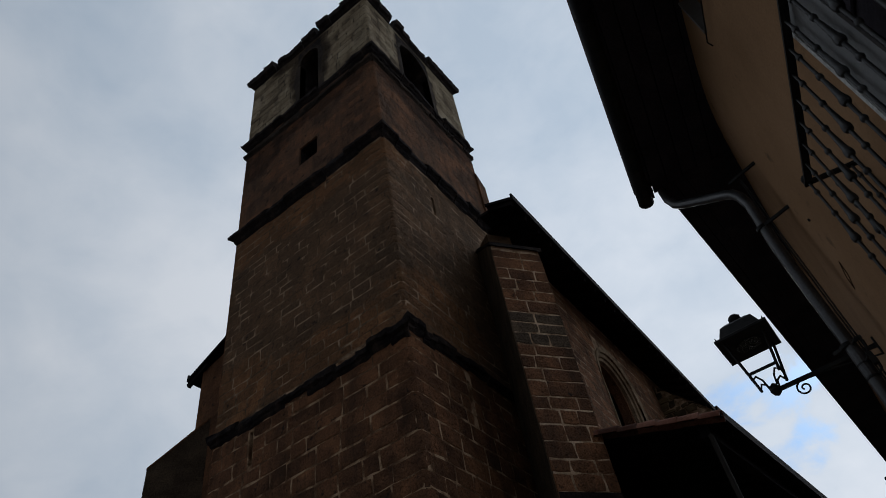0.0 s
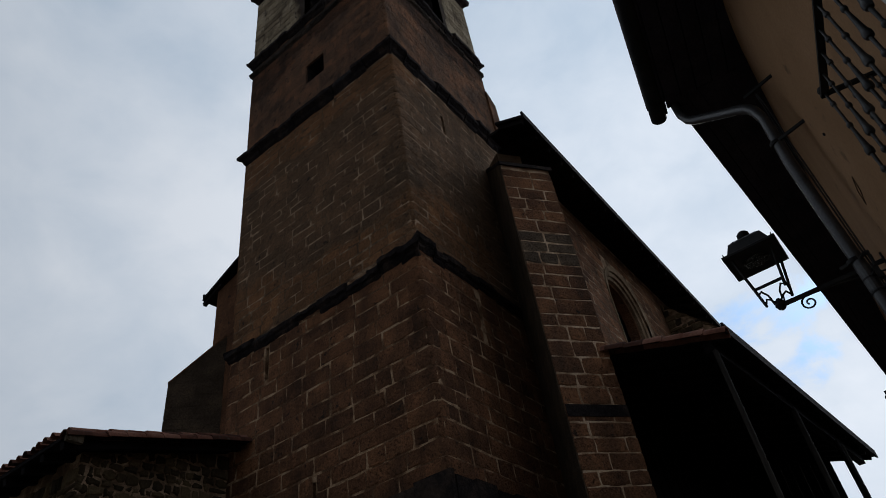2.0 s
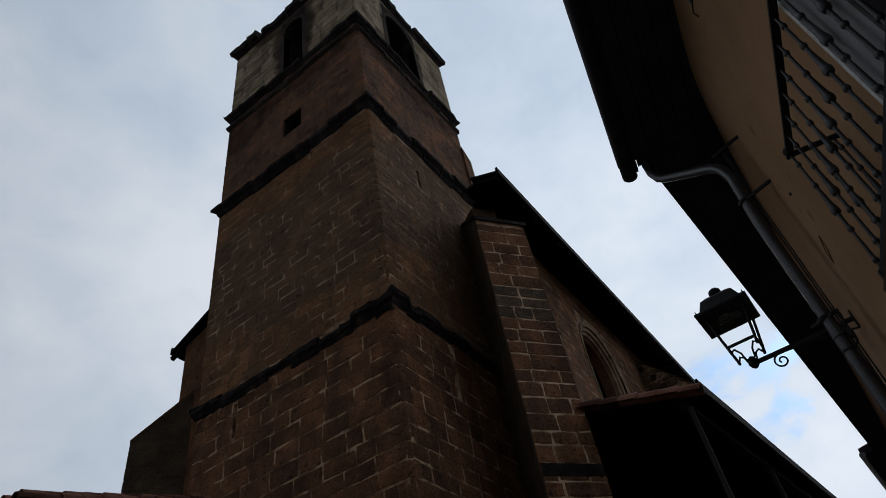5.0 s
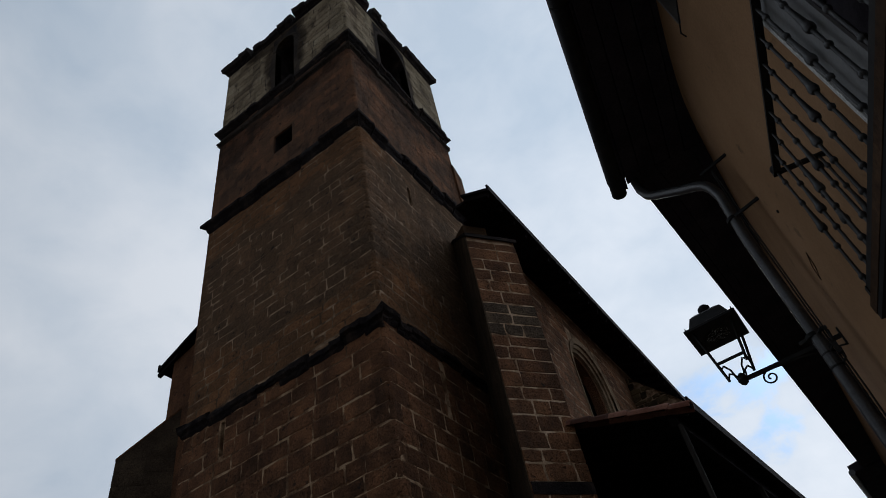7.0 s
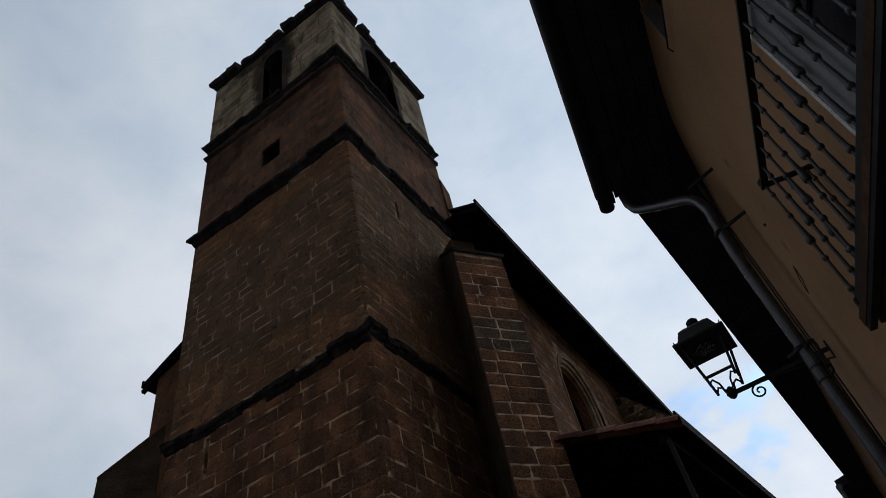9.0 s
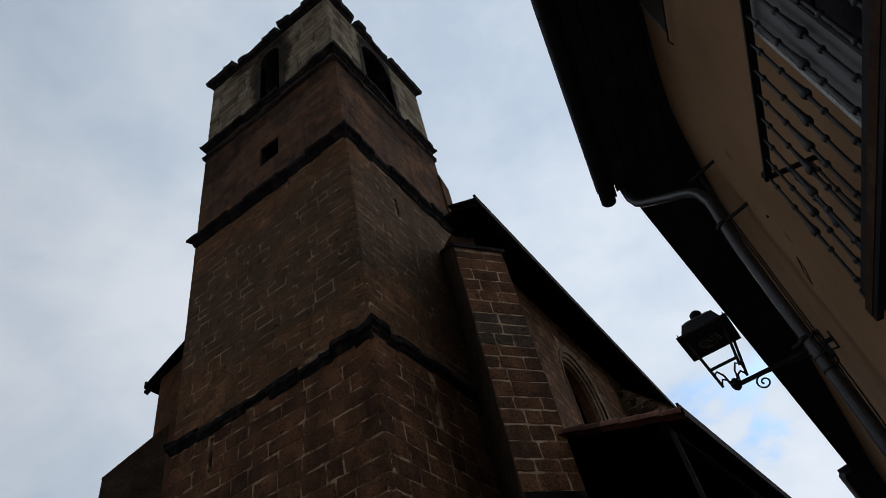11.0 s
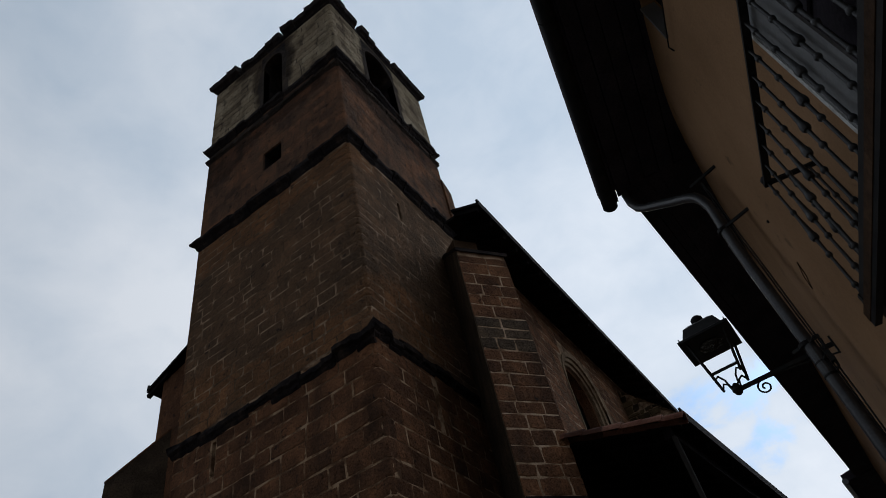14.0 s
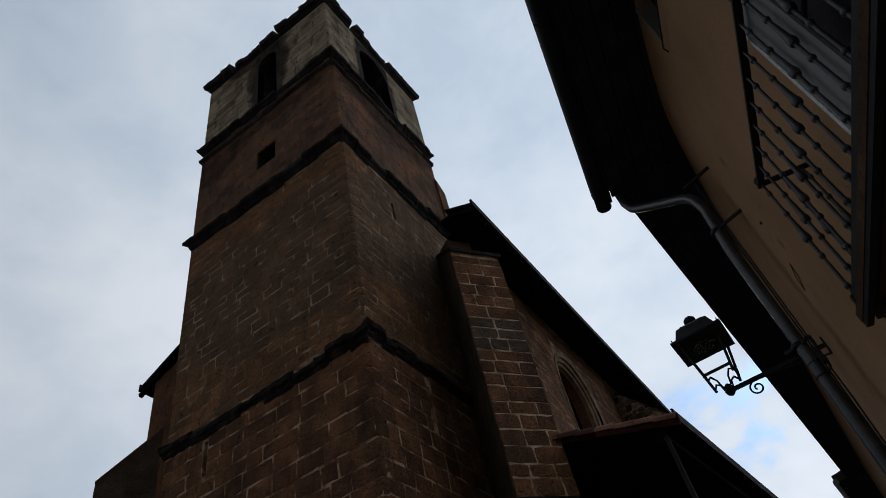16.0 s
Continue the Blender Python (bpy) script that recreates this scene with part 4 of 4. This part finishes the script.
        elif y < 7.9:
            poses.append(m)
tiles_stuff(poses, hut, "old clay barrel tiles")
bm = bmesh.new()
box(bm, HX - 0.02, HX + 0.06, HY - 0.02, HY + 0.25, hut_z(HY) - 0.12, hut_z(HY) + 0.05)
part("verge_stone", bm, stone_pale, hut, "pale corner stone of the verge")


# ---------------------------------------------------------------- house along the lane
EZ = 6.40  # underside of the eaves
E1, E1G, E2, E2F = Vector((0.026, 2.557)), Vector((-0.483, 4.95)), Vector((-0.238, 4.905)), Vector((0.271, 14.95))


def front(y):
    """The house front in plan: two straight walls that meet in a rounded bend."""
    a, b = 1.297 - 0.194 * y, 0.455 + 0.018 * (y - 4.5)
    k = 0.10
    return 0.5 * (a + b + math.sqrt((a - b) ** 2 + k * k))


house = thing("lane_house", "ochre-rendered village house with deep dark eaves and a balcony", "house")
# front wall in strips, with a balcony door and a small attic window let into it
DOOR = (0.85, 2.34, 3.10, 5.25)
ATTIC = (2.62, 3.27, 5.86, 6.34)
ys = sorted({-8, -5, -2, -0.5, DOOR[0], DOOR[1], ATTIC[0], ATTIC[1], 3.4, 3.6, 3.8, 4.0, 4.15, 4.3, 4.45, 4.6, 4.8, 5.0, 5.4, 6, 8, 11, 15})
bm = bmesh.new()
for y0, y1 in zip(ys, ys[1:]):
    spans = [(0, 6.5)]
    for a, b, c, d in (DOOR, ATTIC):
        if a - 1e-6 <= y0 and y1 <= b + 1e-6:
            spans = [q for s, e in spans for q in ((s, c), (d, e)) if q[1] > q[0]]
    for s, e in spans:
        prism(bm, [(front(y0), y0), (front(y0) + 0.45, y0), (front(y1) + 0.45, y1), (front(y1), y1)], s, e)
bmesh.ops.remove_doubles(bm, verts=bm.verts, dist=1e-4)
part("wall", bm, render_ochre, house)
bm = bmesh.new()
prism(bm, [(front(-8) + 0.45, -8), (9, -8), (9, -7.6), (front(-8) + 0.45, -7.6)], 0, 6.5)
prism(bm, [(8.6, -7.6), (9, -7.6), (9, 15), (8.6, 15)], 0, 6.5)
prism(bm, [(front(15) + 0.45, 14.6), (8.6, 14.6), (8.6, 15), (front(15) + 0.45, 15)], 0, 6.5)
part("back_wall", bm, plaster_plain, house)
# very dark deck over the whole overhang
bm = bmesh.new()
e0 = E1 + (E1 - E1G) * 4.34
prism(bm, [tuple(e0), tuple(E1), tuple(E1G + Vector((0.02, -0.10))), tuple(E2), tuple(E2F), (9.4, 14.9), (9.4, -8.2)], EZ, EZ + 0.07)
part("eaves_deck", bm, timber_dark, house, "very dark eaves boarding")
# roof slope with rows of barrel tiles, seen only from above
bm = bmesh.new()
prism(bm, [tuple(e0), tuple(E1), tuple(E1G), (4.6, 5.2), (4.6, -8.2)], [EZ + 0.07] * 5, [EZ + 0.12] * 3 + [EZ + 1.6] * 2)
prism(bm, [tuple(E2), tuple(E2F), (4.6, 14.9), (4.6, 5.2)], [EZ + 0.07] * 4, [EZ + 0.12] * 2 + [EZ + 1.6] * 2)
prism(bm, [(4.6, -8.2), (4.6, 14.9), (9.4, 14.9), (9.4, -8.2)], [EZ + 0.07] * 4, [EZ + 1.6] * 2 + [EZ + 0.12] * 2)
part("roof", bm, tile_far, house, "clay tile roof")
# boarding under the eaves, lengthwise, a little uneven
r5 = random.Random(11)
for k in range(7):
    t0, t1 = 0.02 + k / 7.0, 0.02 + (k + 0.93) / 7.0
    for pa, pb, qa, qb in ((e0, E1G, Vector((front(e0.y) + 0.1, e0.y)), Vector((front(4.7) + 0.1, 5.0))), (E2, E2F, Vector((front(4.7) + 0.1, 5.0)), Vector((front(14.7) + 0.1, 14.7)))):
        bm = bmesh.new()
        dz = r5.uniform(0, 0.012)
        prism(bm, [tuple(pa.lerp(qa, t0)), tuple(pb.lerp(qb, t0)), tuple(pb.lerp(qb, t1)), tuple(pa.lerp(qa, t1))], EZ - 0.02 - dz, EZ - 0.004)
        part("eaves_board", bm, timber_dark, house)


def gutter(a, b, r, name="gutter"):
    """A half-round gutter between two points of the eaves, open above, with rolled lips."""
    a, b = Vector((*a, EZ + 0.01)), Vector((*b, EZ + 0.01))
    d = (b - a).normalized()
    s = d.cross(Vector((0, 0, 1)))
    bm = bmesh.new()
    rings = []
    for p in (a, b):
        ring = [bm.verts.new(p + s * (r * math.cos(t)) + Vector((0, 0, -r * math.sin(t)))) for t in (math.pi * k / 12 for k in range(13))]
        ring += [bm.verts.new(p + s * ((r - 0.006) * math.cos(t)) + Vector((0, 0, -(r - 0.006) * math.sin(t)))) for t in (math.pi * (12 - k) / 12 for k in range(13))]
        rings.append(ring)
    m = len(rings[0])
    for k in range(m):
        bm.faces.new((rings[0][k], rings[1][k], rings[1][(k + 1) % m], rings[0][(k + 1) % m]))
    half = [bm.verts.new(b + s * (r * math.cos(t)) + Vector((0, 0, -r * math.sin(t)))) for t in (math.pi * k / 12 for k in range(13))]
    bm.faces.new(half)
    return part(name, bm, iron, house, "dark half-round metal gutter", True)


side1 = Vector((E1G.y - E1.y, E1.x - E1G.x)).normalized()
g1 = gutter(e0 + side1 * 0.072, E1G + side1 * 0.072 + (E1G - E1).normalized() * 0.10, 0.075)
for k in range(9):
    p = e0.lerp(E1G, (k + 0.7) / 9.2) + side1 * 0.072
    bm = bmesh.new()
    tube(bm, [Vector((p.x, p.y, EZ + 0.01)) + Vector((side1.x * 0.079 * math.cos(t), side1.y * 0.079 * math.cos(t), -0.079 * math.sin(t))) for t in (math.pi * i / 10 for i in range(11))], 0.006, 6)
    part("gutter_bracket", bm, iron, g1)
bm = bmesh.new()  # torn tip of the tile bed beside the gutter's end
for k, (dx, dy, dz) in enumerate(((0.15, 0.02, 0.0), (0.12, 0.06, 0.05), (0.17, 0.05, -0.03))):
    beam(bm, (E1G.x + dx, E1G.y + dy - 0.08, EZ + 0.02), (E1G.x + dx - 0.03, E1G.y + dy, EZ + dz - 0.01), 0.02, 0.02)
part("broken_tile_bed", bm, stone_dark, house)
next_house = thing("neighbour_house", "darker neighbouring house with a lower black eaves board", "house")
bm = bmesh.new()
prism(bm, [(0.70, 15.05), (8.6, 15.05), (8.6, 26), (1.0, 26)], 0, 6.5)
part("wall", bm, plaster_plain, next_house)
bm = bmesh.new()
prism(bm, [(0.05, 15.0), (9.0, 15.0), (9.0, 26.4), (0.45, 26.4)], [6.36] * 4, [6.5, 8.0, 8.0, 6.5])
part("roof", bm, timber_dark, next_house)
bm = bmesh.new()
tube(bm, [(0.07, 14.98, 6.36), (0.46, 26.4, 6.36)], 0.06, 10)
part("gutter", bm, zinc, next_house)

# downpipe: from the gutter's end back to the wall and down it
PX, PYY = 0.280, 4.46


def pipe_x(z):
    return PX + max(0.0, z - 4.8) * 0.04


bm = bmesh.new()
tube(bm, [(-0.24, 4.97, 6.36), (-0.235, 4.97, 6.22), (-0.20, 4.95, 6.10), (-0.15, 4.92, 6.03), (0.08, 4.72, 5.745), (0.19, 4.61, 5.60), (0.245, 4.54, 5.50), (0.275, 4.485, 5.39), (pipe_x(5.25), PYY, 5.25), (PX, PYY, 4.8), (PX + 0.004, PYY, 4.3), (PX + 0.012, PYY, 3.8), (PX + 0.015, PYY, 3.2), (PX + 0.015, PYY, 0.1)], 0.042, 16)
pipe = part("downpipe", bm, zinc, house, "grey painted metal downpipe", True)
for z in (5.53, 4.99, 3.86, 2.4):
    bm = bmesh.new()
    if z < 5.5:
        tube(bm, [(PX - 0.006, PYY, z - 0.014), (PX - 0.006, PYY, z + 0.014)], 0.047, 16)
    end = front(PYY - 0.10)
    if z > 4 or z < 3:
        beam(bm, (PX - 0.02, PYY - 0.02, z), (end + 0.03, PYY - 0.10, z), 0.014, 0.026)
    else:
        beam(bm, (PX - 0.10, PYY + 0.02, z), (PX + 0.09, PYY - 0.05, z), 0.014, 0.022)
    part("pipe_clamp", bm, iron, pipe, "rusty iron pipe clamp" if z == 4.99 else "")
for z in (3.60, 3.70):
    bm = bmesh.new()
    tube(bm, [(PX + 0.013, PYY, z), (PX + 0.013, PYY, z + 0.012)], 0.046, 16)
    part("collar", bm, iron, pipe)
bm = bmesh.new()
tube(bm, [(PX + 0.013, PYY, 3.62), (PX + 0.013, PYY, 3.80)], 0.0445, 16)
part("sleeve", bm, zinc, pipe)
cable_set = thing("wall_cables", "thin black cables clipped down the ochre wall", "cable")
for k, (dx, dy) in enumerate(((0.060, -0.02), (0.074, -0.035))):
    bm = bmesh.new()
    r4 = random.Random(k)
    tube(bm, [(PX + dx + r4.uniform(-0.005, 0.005), PYY + dy, z) for z in (5.5, 5.35, 5.2, 4.9, 4.5, 4.1, 3.7, 3.4, 3.0, 2.4, 0.5)], 0.0055, 6)
    part("cable", bm, iron, cable_set)
for z in (3.84, 3.70):
    bm = bmesh.new()
    tube(bm, [(PX + 0.03, PYY - 0.05, z), (PX + 0.06, PYY - 0.06, z + 0.03), (PX + 0.085, PYY - 0.05, z - 0.01), (PX + 0.08, PYY - 0.04, z - 0.07), (PX + 0.05, PYY - 0.045, z - 0.10)], 0.008, 8)
    part("cable_loop", bm, iron, cable_set)
bm = bmesh.new()
box(bm, PX + 0.055, PX + 0.085, PYY - 0.07, PYY - 0.03, 3.66, 3.74)
part("junction_box", bm, iron, cable_set)

# wall marks
bm = bmesh.new()
y, z = 4.268, 4.20
pts = [(-0.062, 0.078), (0.034, 0.020), (0.062, -0.078), (-0.034, -0.020)]
for (u0, v0), (u1, v1) in zip(pts, pts[1:] + pts[:1]):
    beam(bm, (front(y + u0) - 0.002, y + u0, z + v0), (front(y + u1) - 0.002, y + u1, z + v1), 0.005, 0.005)
part("diamond_mark", bm, timber_brown, house, "small scratched diamond mark on the render")
for yy, zz in ((4.13, 4.62),):
    bm = bmesh.new()
    box(bm, front(yy) - 0.012, front(yy) + 0.02, yy - 0.006, yy + 0.006, zz - 0.009, zz + 0.009)
    part("hook", bm, iron, house)

# ---- balcony door and attic window
def along(y, out):
    """A point in front of the wall: y along it, out metres towards the lane."""
    return Vector((1.297 - 0.194 * y, y)) + Vector((-0.982, -0.190)) * out


bm = bmesh.new()
for y in (DOOR[0], DOOR[1] - 0.05):
    prism(bm, [tuple(along(y, 0.02)), tuple(along(y, -0.2)), tuple(along(y + 0.05, -0.2)), tuple(along(y + 0.05, 0.02))], DOOR[2], DOOR[3])
prism(bm, [tuple(along(DOOR[0], 0.02)), tuple(along(DOOR[0], -0.2)), tuple(along(DOOR[1], -0.2)), tuple(along(DOOR[1], 0.02))], DOOR[3] - 0.08, DOOR[3])
door = thing("balcony_door", "dark brown two-leaf balcony door in a painted frame", "door")
part("frame", bm, timber_brown, door)
for k, (ya, yb) in enumerate(((DOOR[0] + 0.07, DOOR[1] - 0.66), (DOOR[1] - 0.64, DOOR[1] - 0.05))):
    bm = bmesh.new()
    prism(bm, [tuple(along(ya, -0.04)), tuple(along(ya, -0.1)), tuple(along(yb, -0.1)), tuple(along(yb, -0.04))], DOOR[2], DOOR[3] - 0.08)
    leaf = part("door_leaf", bm, timber_dark, door)
    if k:
        for z0, z1 in ((DOOR[2] + 0.15, DOOR[2] + 0.75), (DOOR[2] + 0.9, DOOR[3] - 0.25)):
            bm = bmesh.new()
            prism(bm, [tuple(along(ya + 0.07, -0.022)), tuple(along(ya + 0.07, -0.05)), tuple(along(yb - 0.07, -0.05)), tuple(along(yb - 0.07, -0.022))], z0, z1)
            bmesh.ops.bevel(bm, geom=list(bm.edges), offset=0.008, segments=1, affect="EDGES")
            part("panel", bm, timber_dark, leaf)
attic = thing("attic_window", "small grey attic window under the eaves with an iron rail", "window")
bm = bmesh.new()
prism(bm, [tuple(along(ATTIC[0], -0.12)), tuple(along(ATTIC[0], -0.18)), tuple(along(ATTIC[1], -0.18)), tuple(along(ATTIC[1], -0.12))], ATTIC[2], ATTIC[3])
part("shutter", bm, timber_post, attic)
bm = bmesh.new()
prism(bm, [tuple(along(ATTIC[1] - 0.02, 0.012)), tuple(along(ATTIC[1] - 0.02, -0.12)), tuple(along(ATTIC[1] + 0.002, -0.12)), tuple(along(ATTIC[1] + 0.002, 0.012))], ATTIC[2], ATTIC[3])
part("jamb", bm, door_paint, attic)
bm = bmesh.new()
pts = [along(ATTIC[0] - 0.1, 0.03), along(2.9, 0.03), along(3.29, 0.03), along(3.33, 0.0)]
tube(bm, [(p.x, p.y, z) for p, z in zip(pts, (5.71, 5.715, 5.775, 5.765))], 0.0055, 8)
part("rail", bm, iron, attic)

# ---- balcony
balcony = thing("balcony", "shallow wrought-iron balcony with turned balusters on a brown timber floor", "balcony")
BZ0, BZ1 = 3.165, 3.962
Bc, Bn = Vector((0.484, 2.945)), Vector((0.680, 1.809))
bd = (Bc - Bn).normalized()
bi = Vector((0.982, 0.190))  # towards the wall
Bs = Bc - bd * 2.55  # near end, past the camera's shoulder
RET = 0.27


def baluster(at):
    """A round bar with rings and a long swelling, thickest low on its neck."""
    bm = bmesh.new()
    L = BZ1 - BZ0
    prof = [(0, 10), (0.075, 10), (0.08, 16), (0.092, 19), (0.105, 16), (0.11, 11), (0.31, 9), (0.318, 16), (0.33, 19), (0.345, 15), (0.35, 9.5), (0.455, 11), (0.46, 21), (0.475, 26), (0.495, 25), (0.51, 20), (0.53, 17.5), (0.60, 13.5), (0.68, 10), (0.685, 15), (0.70, 18), (0.715, 15), (0.72, 9), (0.88, 9), (0.885, 15), (0.90, 17), (0.912, 14), (0.915, 9), (1, 9)]
    tube(bm, [(at.x, at.y, BZ0 + L * t) for t, _ in prof], [r / 1250 for _, r in prof], 10)
    return part("baluster", bm, iron_grey, balcony, "", True)


n_bar = int((Bc - Bs).length / 0.141)
for k in range(n_bar + 1):
    baluster(Bc - bd * (0.004 + 0.141 * k))
for k in range(1, 3):
    baluster(Bc + bi * (RET * k / 2.6))
for z, h, w, label in ((BZ1, 0.014, 0.036, "flat iron hand rail"), (BZ0, 0.046, 0.030, "flat iron bottom rail")):
    bm = bmesh.new()
    beam(bm, (*Bs, z), (*(Bc + bd * 0.02), z), w, h)
    part("rail", bm, iron, balcony, label)
    bm = bmesh.new()
    beam(bm, (*(Bc - bi * 0.02), z), (*(Bc + bi * (RET + 0.05)), z), w * 0.8, h)
    part("rail", bm, iron, balcony)
ball = bmesh.new()
tube(ball, [(Bc.x, Bc.y, BZ1 + t) for t in (0, 0.015, 0.03, 0.045, 0.055)], [0.012, 0.022, 0.024, 0.016, 0.004], 10)
part("corner_knob", ball, iron, balcony, "", True)
# a grey sheet tied behind the bars
sheet = thing("privacy_panel", "grey-white flat panel tied behind the balcony bars", "panel")
bm = bmesh.new()
pa, pb = Vector((0.665, 2.083)), Vector((0.716, 1.785))
prism(bm, [tuple(pa), tuple(pb), tuple(pb + bi * 0.012), tuple(pa + bi * 0.012)], BZ0 + 0.02, BZ1 + 0.03)
part("sheet", bm, door_paint, sheet)
bm = bmesh.new()
prism(bm, [tuple(pa - bi * 0.004), tuple(pa - bi * 0.004 - bd * 0.022), tuple(pa + bi * 0.016 - bd * 0.022), tuple(pa + bi * 0.016)], BZ0 + 0.02, BZ1 + 0.032)
part("edge_strip", bm, material("white_edge_paint", [(0.5, 0.5, 0.48), (0.62, 0.62, 0.6), (0.7, 0.7, 0.68)], 3, 50, 0.6, 0.2, 0.003), sheet, "white edge strip")
# floor: edge board, planks, and joists into the wall
Fc, Fs = Bc + bd * 0.07 - bi * 0.012, Bs - bi * 0.012
bm = bmesh.new()
beam(bm, (*Fs, BZ0 - 0.049), (*Fc, BZ0 - 0.049), 0.028, 0.046)
part("edge_board", bm, timber_brown, balcony, "worn brown edge board")
# thin black strip just below the edge board
bm = bmesh.new()
beam(bm, (*(Fs + bi * 0.004), BZ0 - 0.088), (*(Fc + bi * 0.004), BZ0 - 0.088), 0.030, 0.028)
part("edge_iron", bm, iron, balcony, "black strip along the floor's edge")
for k in range(4):
    o0, o1 = 0.045 + k * 0.085, 0.045 + (k + 1) * 0.085 - 0.008
    bm = bmesh.new()
    prism(bm, [tuple(Fs + bi * o0), tuple(Fs + bi * o1), tuple(Fc + bi * o1), tuple(Fc + bi * o0)], BZ0 - 0.085, BZ0 - 0.055)
    part("floor_plank", bm, timber_brown, balcony)
for k in range(5):
    p = Fc - bd * (0.1 + 0.58 * k)
    bm = bmesh.new()
    beam(bm, (*(p + bi * 0.05), BZ0 - 0.142), (*(p + bi * 0.42), BZ0 - 0.142), 0.09, 0.11)
    part("joist", bm, timber_brown, balcony)

# ---------------------------------------------------------------- lantern on its bracket
lamp = thing("wall_lantern", "black wrought-iron street lantern on a scrolled wall bracket", "street lamp")
LX, LY, LZ = -0.272, 5.09, 4.105


def square(h, z, w=None):
    w = h if w is None else w
    return [(LX - h, LY - w, z), (LX + h, LY - w, z), (LX + h, LY + w, z), (LX - h, LY + w, z)]


def shell(bm, levels):
    rings = [[bm.verts.new(p) for p in square(h, z)] for h, z in levels]
    for r0, r1 in zip(rings, rings[1:]):
        for k in range(4):
            bm.faces.new((r0[k], r0[(k + 1) % 4], r1[(k + 1) % 4], r1[k]))
    bm.faces.new(rings[0][::-1])
    bm.faces.new(rings[-1])


bm = bmesh.new()
shell(bm, [(0.205, 4.545), (0.212, 4.55), (0.212, 4.57), (0.165, 4.60), (0.13, 4.70), (0.09, 4.735), (0.05, 4.745)])
hood = part("hood", bm, iron, lamp, "black sheet-metal hood")
for dx, dy in ((-1, -1), (1, -1), (1, 1), (-1, 1)):
    bm = bmesh.new()
    tube(bm, [(LX + dx * 0.19, LY + dy * 0.19, 4.57), (LX + dx * 0.195, LY + dy * 0.195, 4.60)], [0.008, 0.003], 6)
    part("hood_tip", bm, iron, hood)
bm = bmesh.new()
tube(bm, [(LX, LY, 4.73 + t) for t in (0, 0.02, 0.03, 0.055, 0.085, 0.105, 0.115)], [0.05, 0.05, 0.038, 0.052, 0.05, 0.03, 0.008], 12)
part("finial", bm, iron, hood, "", True)
bm = bmesh.new()
tube(bm, [(LX, LY, 4.535), (LX, LY, 4.548)], 0.10, 20)
part("lamp_glass", bm, glass_lamp, lamp, "pale lamp glass under the hood")
TOPW, BOTW, TZ, BZ = 0.155, 0.10, 4.545, 4.20
for dx, dy in ((-1, -1), (1, -1), (1, 1), (-1, 1)):
    bm = bmesh.new()
    beam(bm, (LX + dx * TOPW, LY + dy * TOPW, TZ), (LX + dx * BOTW, LY + dy * BOTW, BZ - 0.015), 0.016, 0.016)
    part("cage_bar", bm, iron, lamp)
    bm = bmesh.new()
    tube(bm, [(LX + dx * BOTW, LY + dy * BOTW, BZ), (LX + dx * 0.075, LY + dy * 0.075, BZ + 0.03), (LX + dx * 0.045, LY + dy * 0.045, BZ - 0.005), (LX + dx * 0.035, LY + dy * 0.035, 4.14), (LX, LY, 4.11)], 0.008, 6)
    part("arm", bm, iron, lamp)
for f, sides in ((0.14, (0, 1)),):
    hw, z = BOTW + (TOPW - BOTW) * f, BZ + (TZ - BZ) * f
    c = square(hw, z)
    for k in sides:
        bm = bmesh.new()
        beam(bm, c[k], c[(k + 1) % 4], 0.014, 0.020)
        part("cross_bar", bm, iron, lamp)
bm = bmesh.new()
tube(bm, [(LX, LY, 4.06), (LX, LY, 4.075), (LX, LY, 4.10), (LX, LY, 4.14), (LX, LY, 4.16)], [0.012, 0.03, 0.042, 0.03, 0.012], 10)
part("boss", bm, iron, lamp, "", True)
bm = bmesh.new()
wx = front(LY)
beam(bm, (LX, LY, 4.10), (wx + 0.03, LY, 4.10), 0.022, 0.03)
part("bracket_bar", bm, iron, lamp)
bm = bmesh.new()
scroll = [(LX + 0.185 + 0.06 * (1 - k / 26) * math.cos(t), LY, 4.03 + 0.06 * (1 - k / 26) * math.sin(t)) for k, t in ((k, 1.57 + k * 0.42) for k in range(22))]
tube(bm, [(wx, LY, 4.02), (LX + 0.42, LY, 4.075)] + scroll, 0.007, 6)
part("scroll", bm, iron, lamp)
bm = bmesh.new()
box(bm, wx - 0.012, wx + 0.02, LY - 0.02, LY + 0.02, 4.03, 4.16)
part("wall_plate", bm, iron, lamp)

# ---------------------------------------------------------------- unseen plain houses, added behind to close the lane and dim sky light
for k, (x0, x1, y0, y1, h) in enumerate(((-9.5, -2.2, -17, -9.0, 6.2), (-2.2, 5, -20, -13, 6.5), (-24, -15, -14, -5, 6.0))):
    ob = thing("unseen_house", "unseen plain plastered house, added to hold back sky light", "house", "houses behind")
    bm = bmesh.new()
    box(bm, x0, x1, y0, y1, 0, h)
    part("wall", bm, plaster_plain, ob)
    bm = bmesh.new()
    xm = (x0 + x1) / 2
    for xa, xb in ((x0 - 0.5, xm), (x1 + 0.5, xm)):
        hexa(bm, [(xa, y0 - 0.4, h - 0.1), (xb, y0 - 0.4, h + 1.6), (xb, y1 + 0.4, h + 1.6), (xa, y1 + 0.4, h - 0.1), (xa, y0 - 0.4, h + 0.05), (xb, y0 - 0.4, h + 1.75), (xb, y1 + 0.4, h + 1.75), (xa, y1 + 0.4, h + 0.05)])
    part("roof", bm, tile_far, ob)
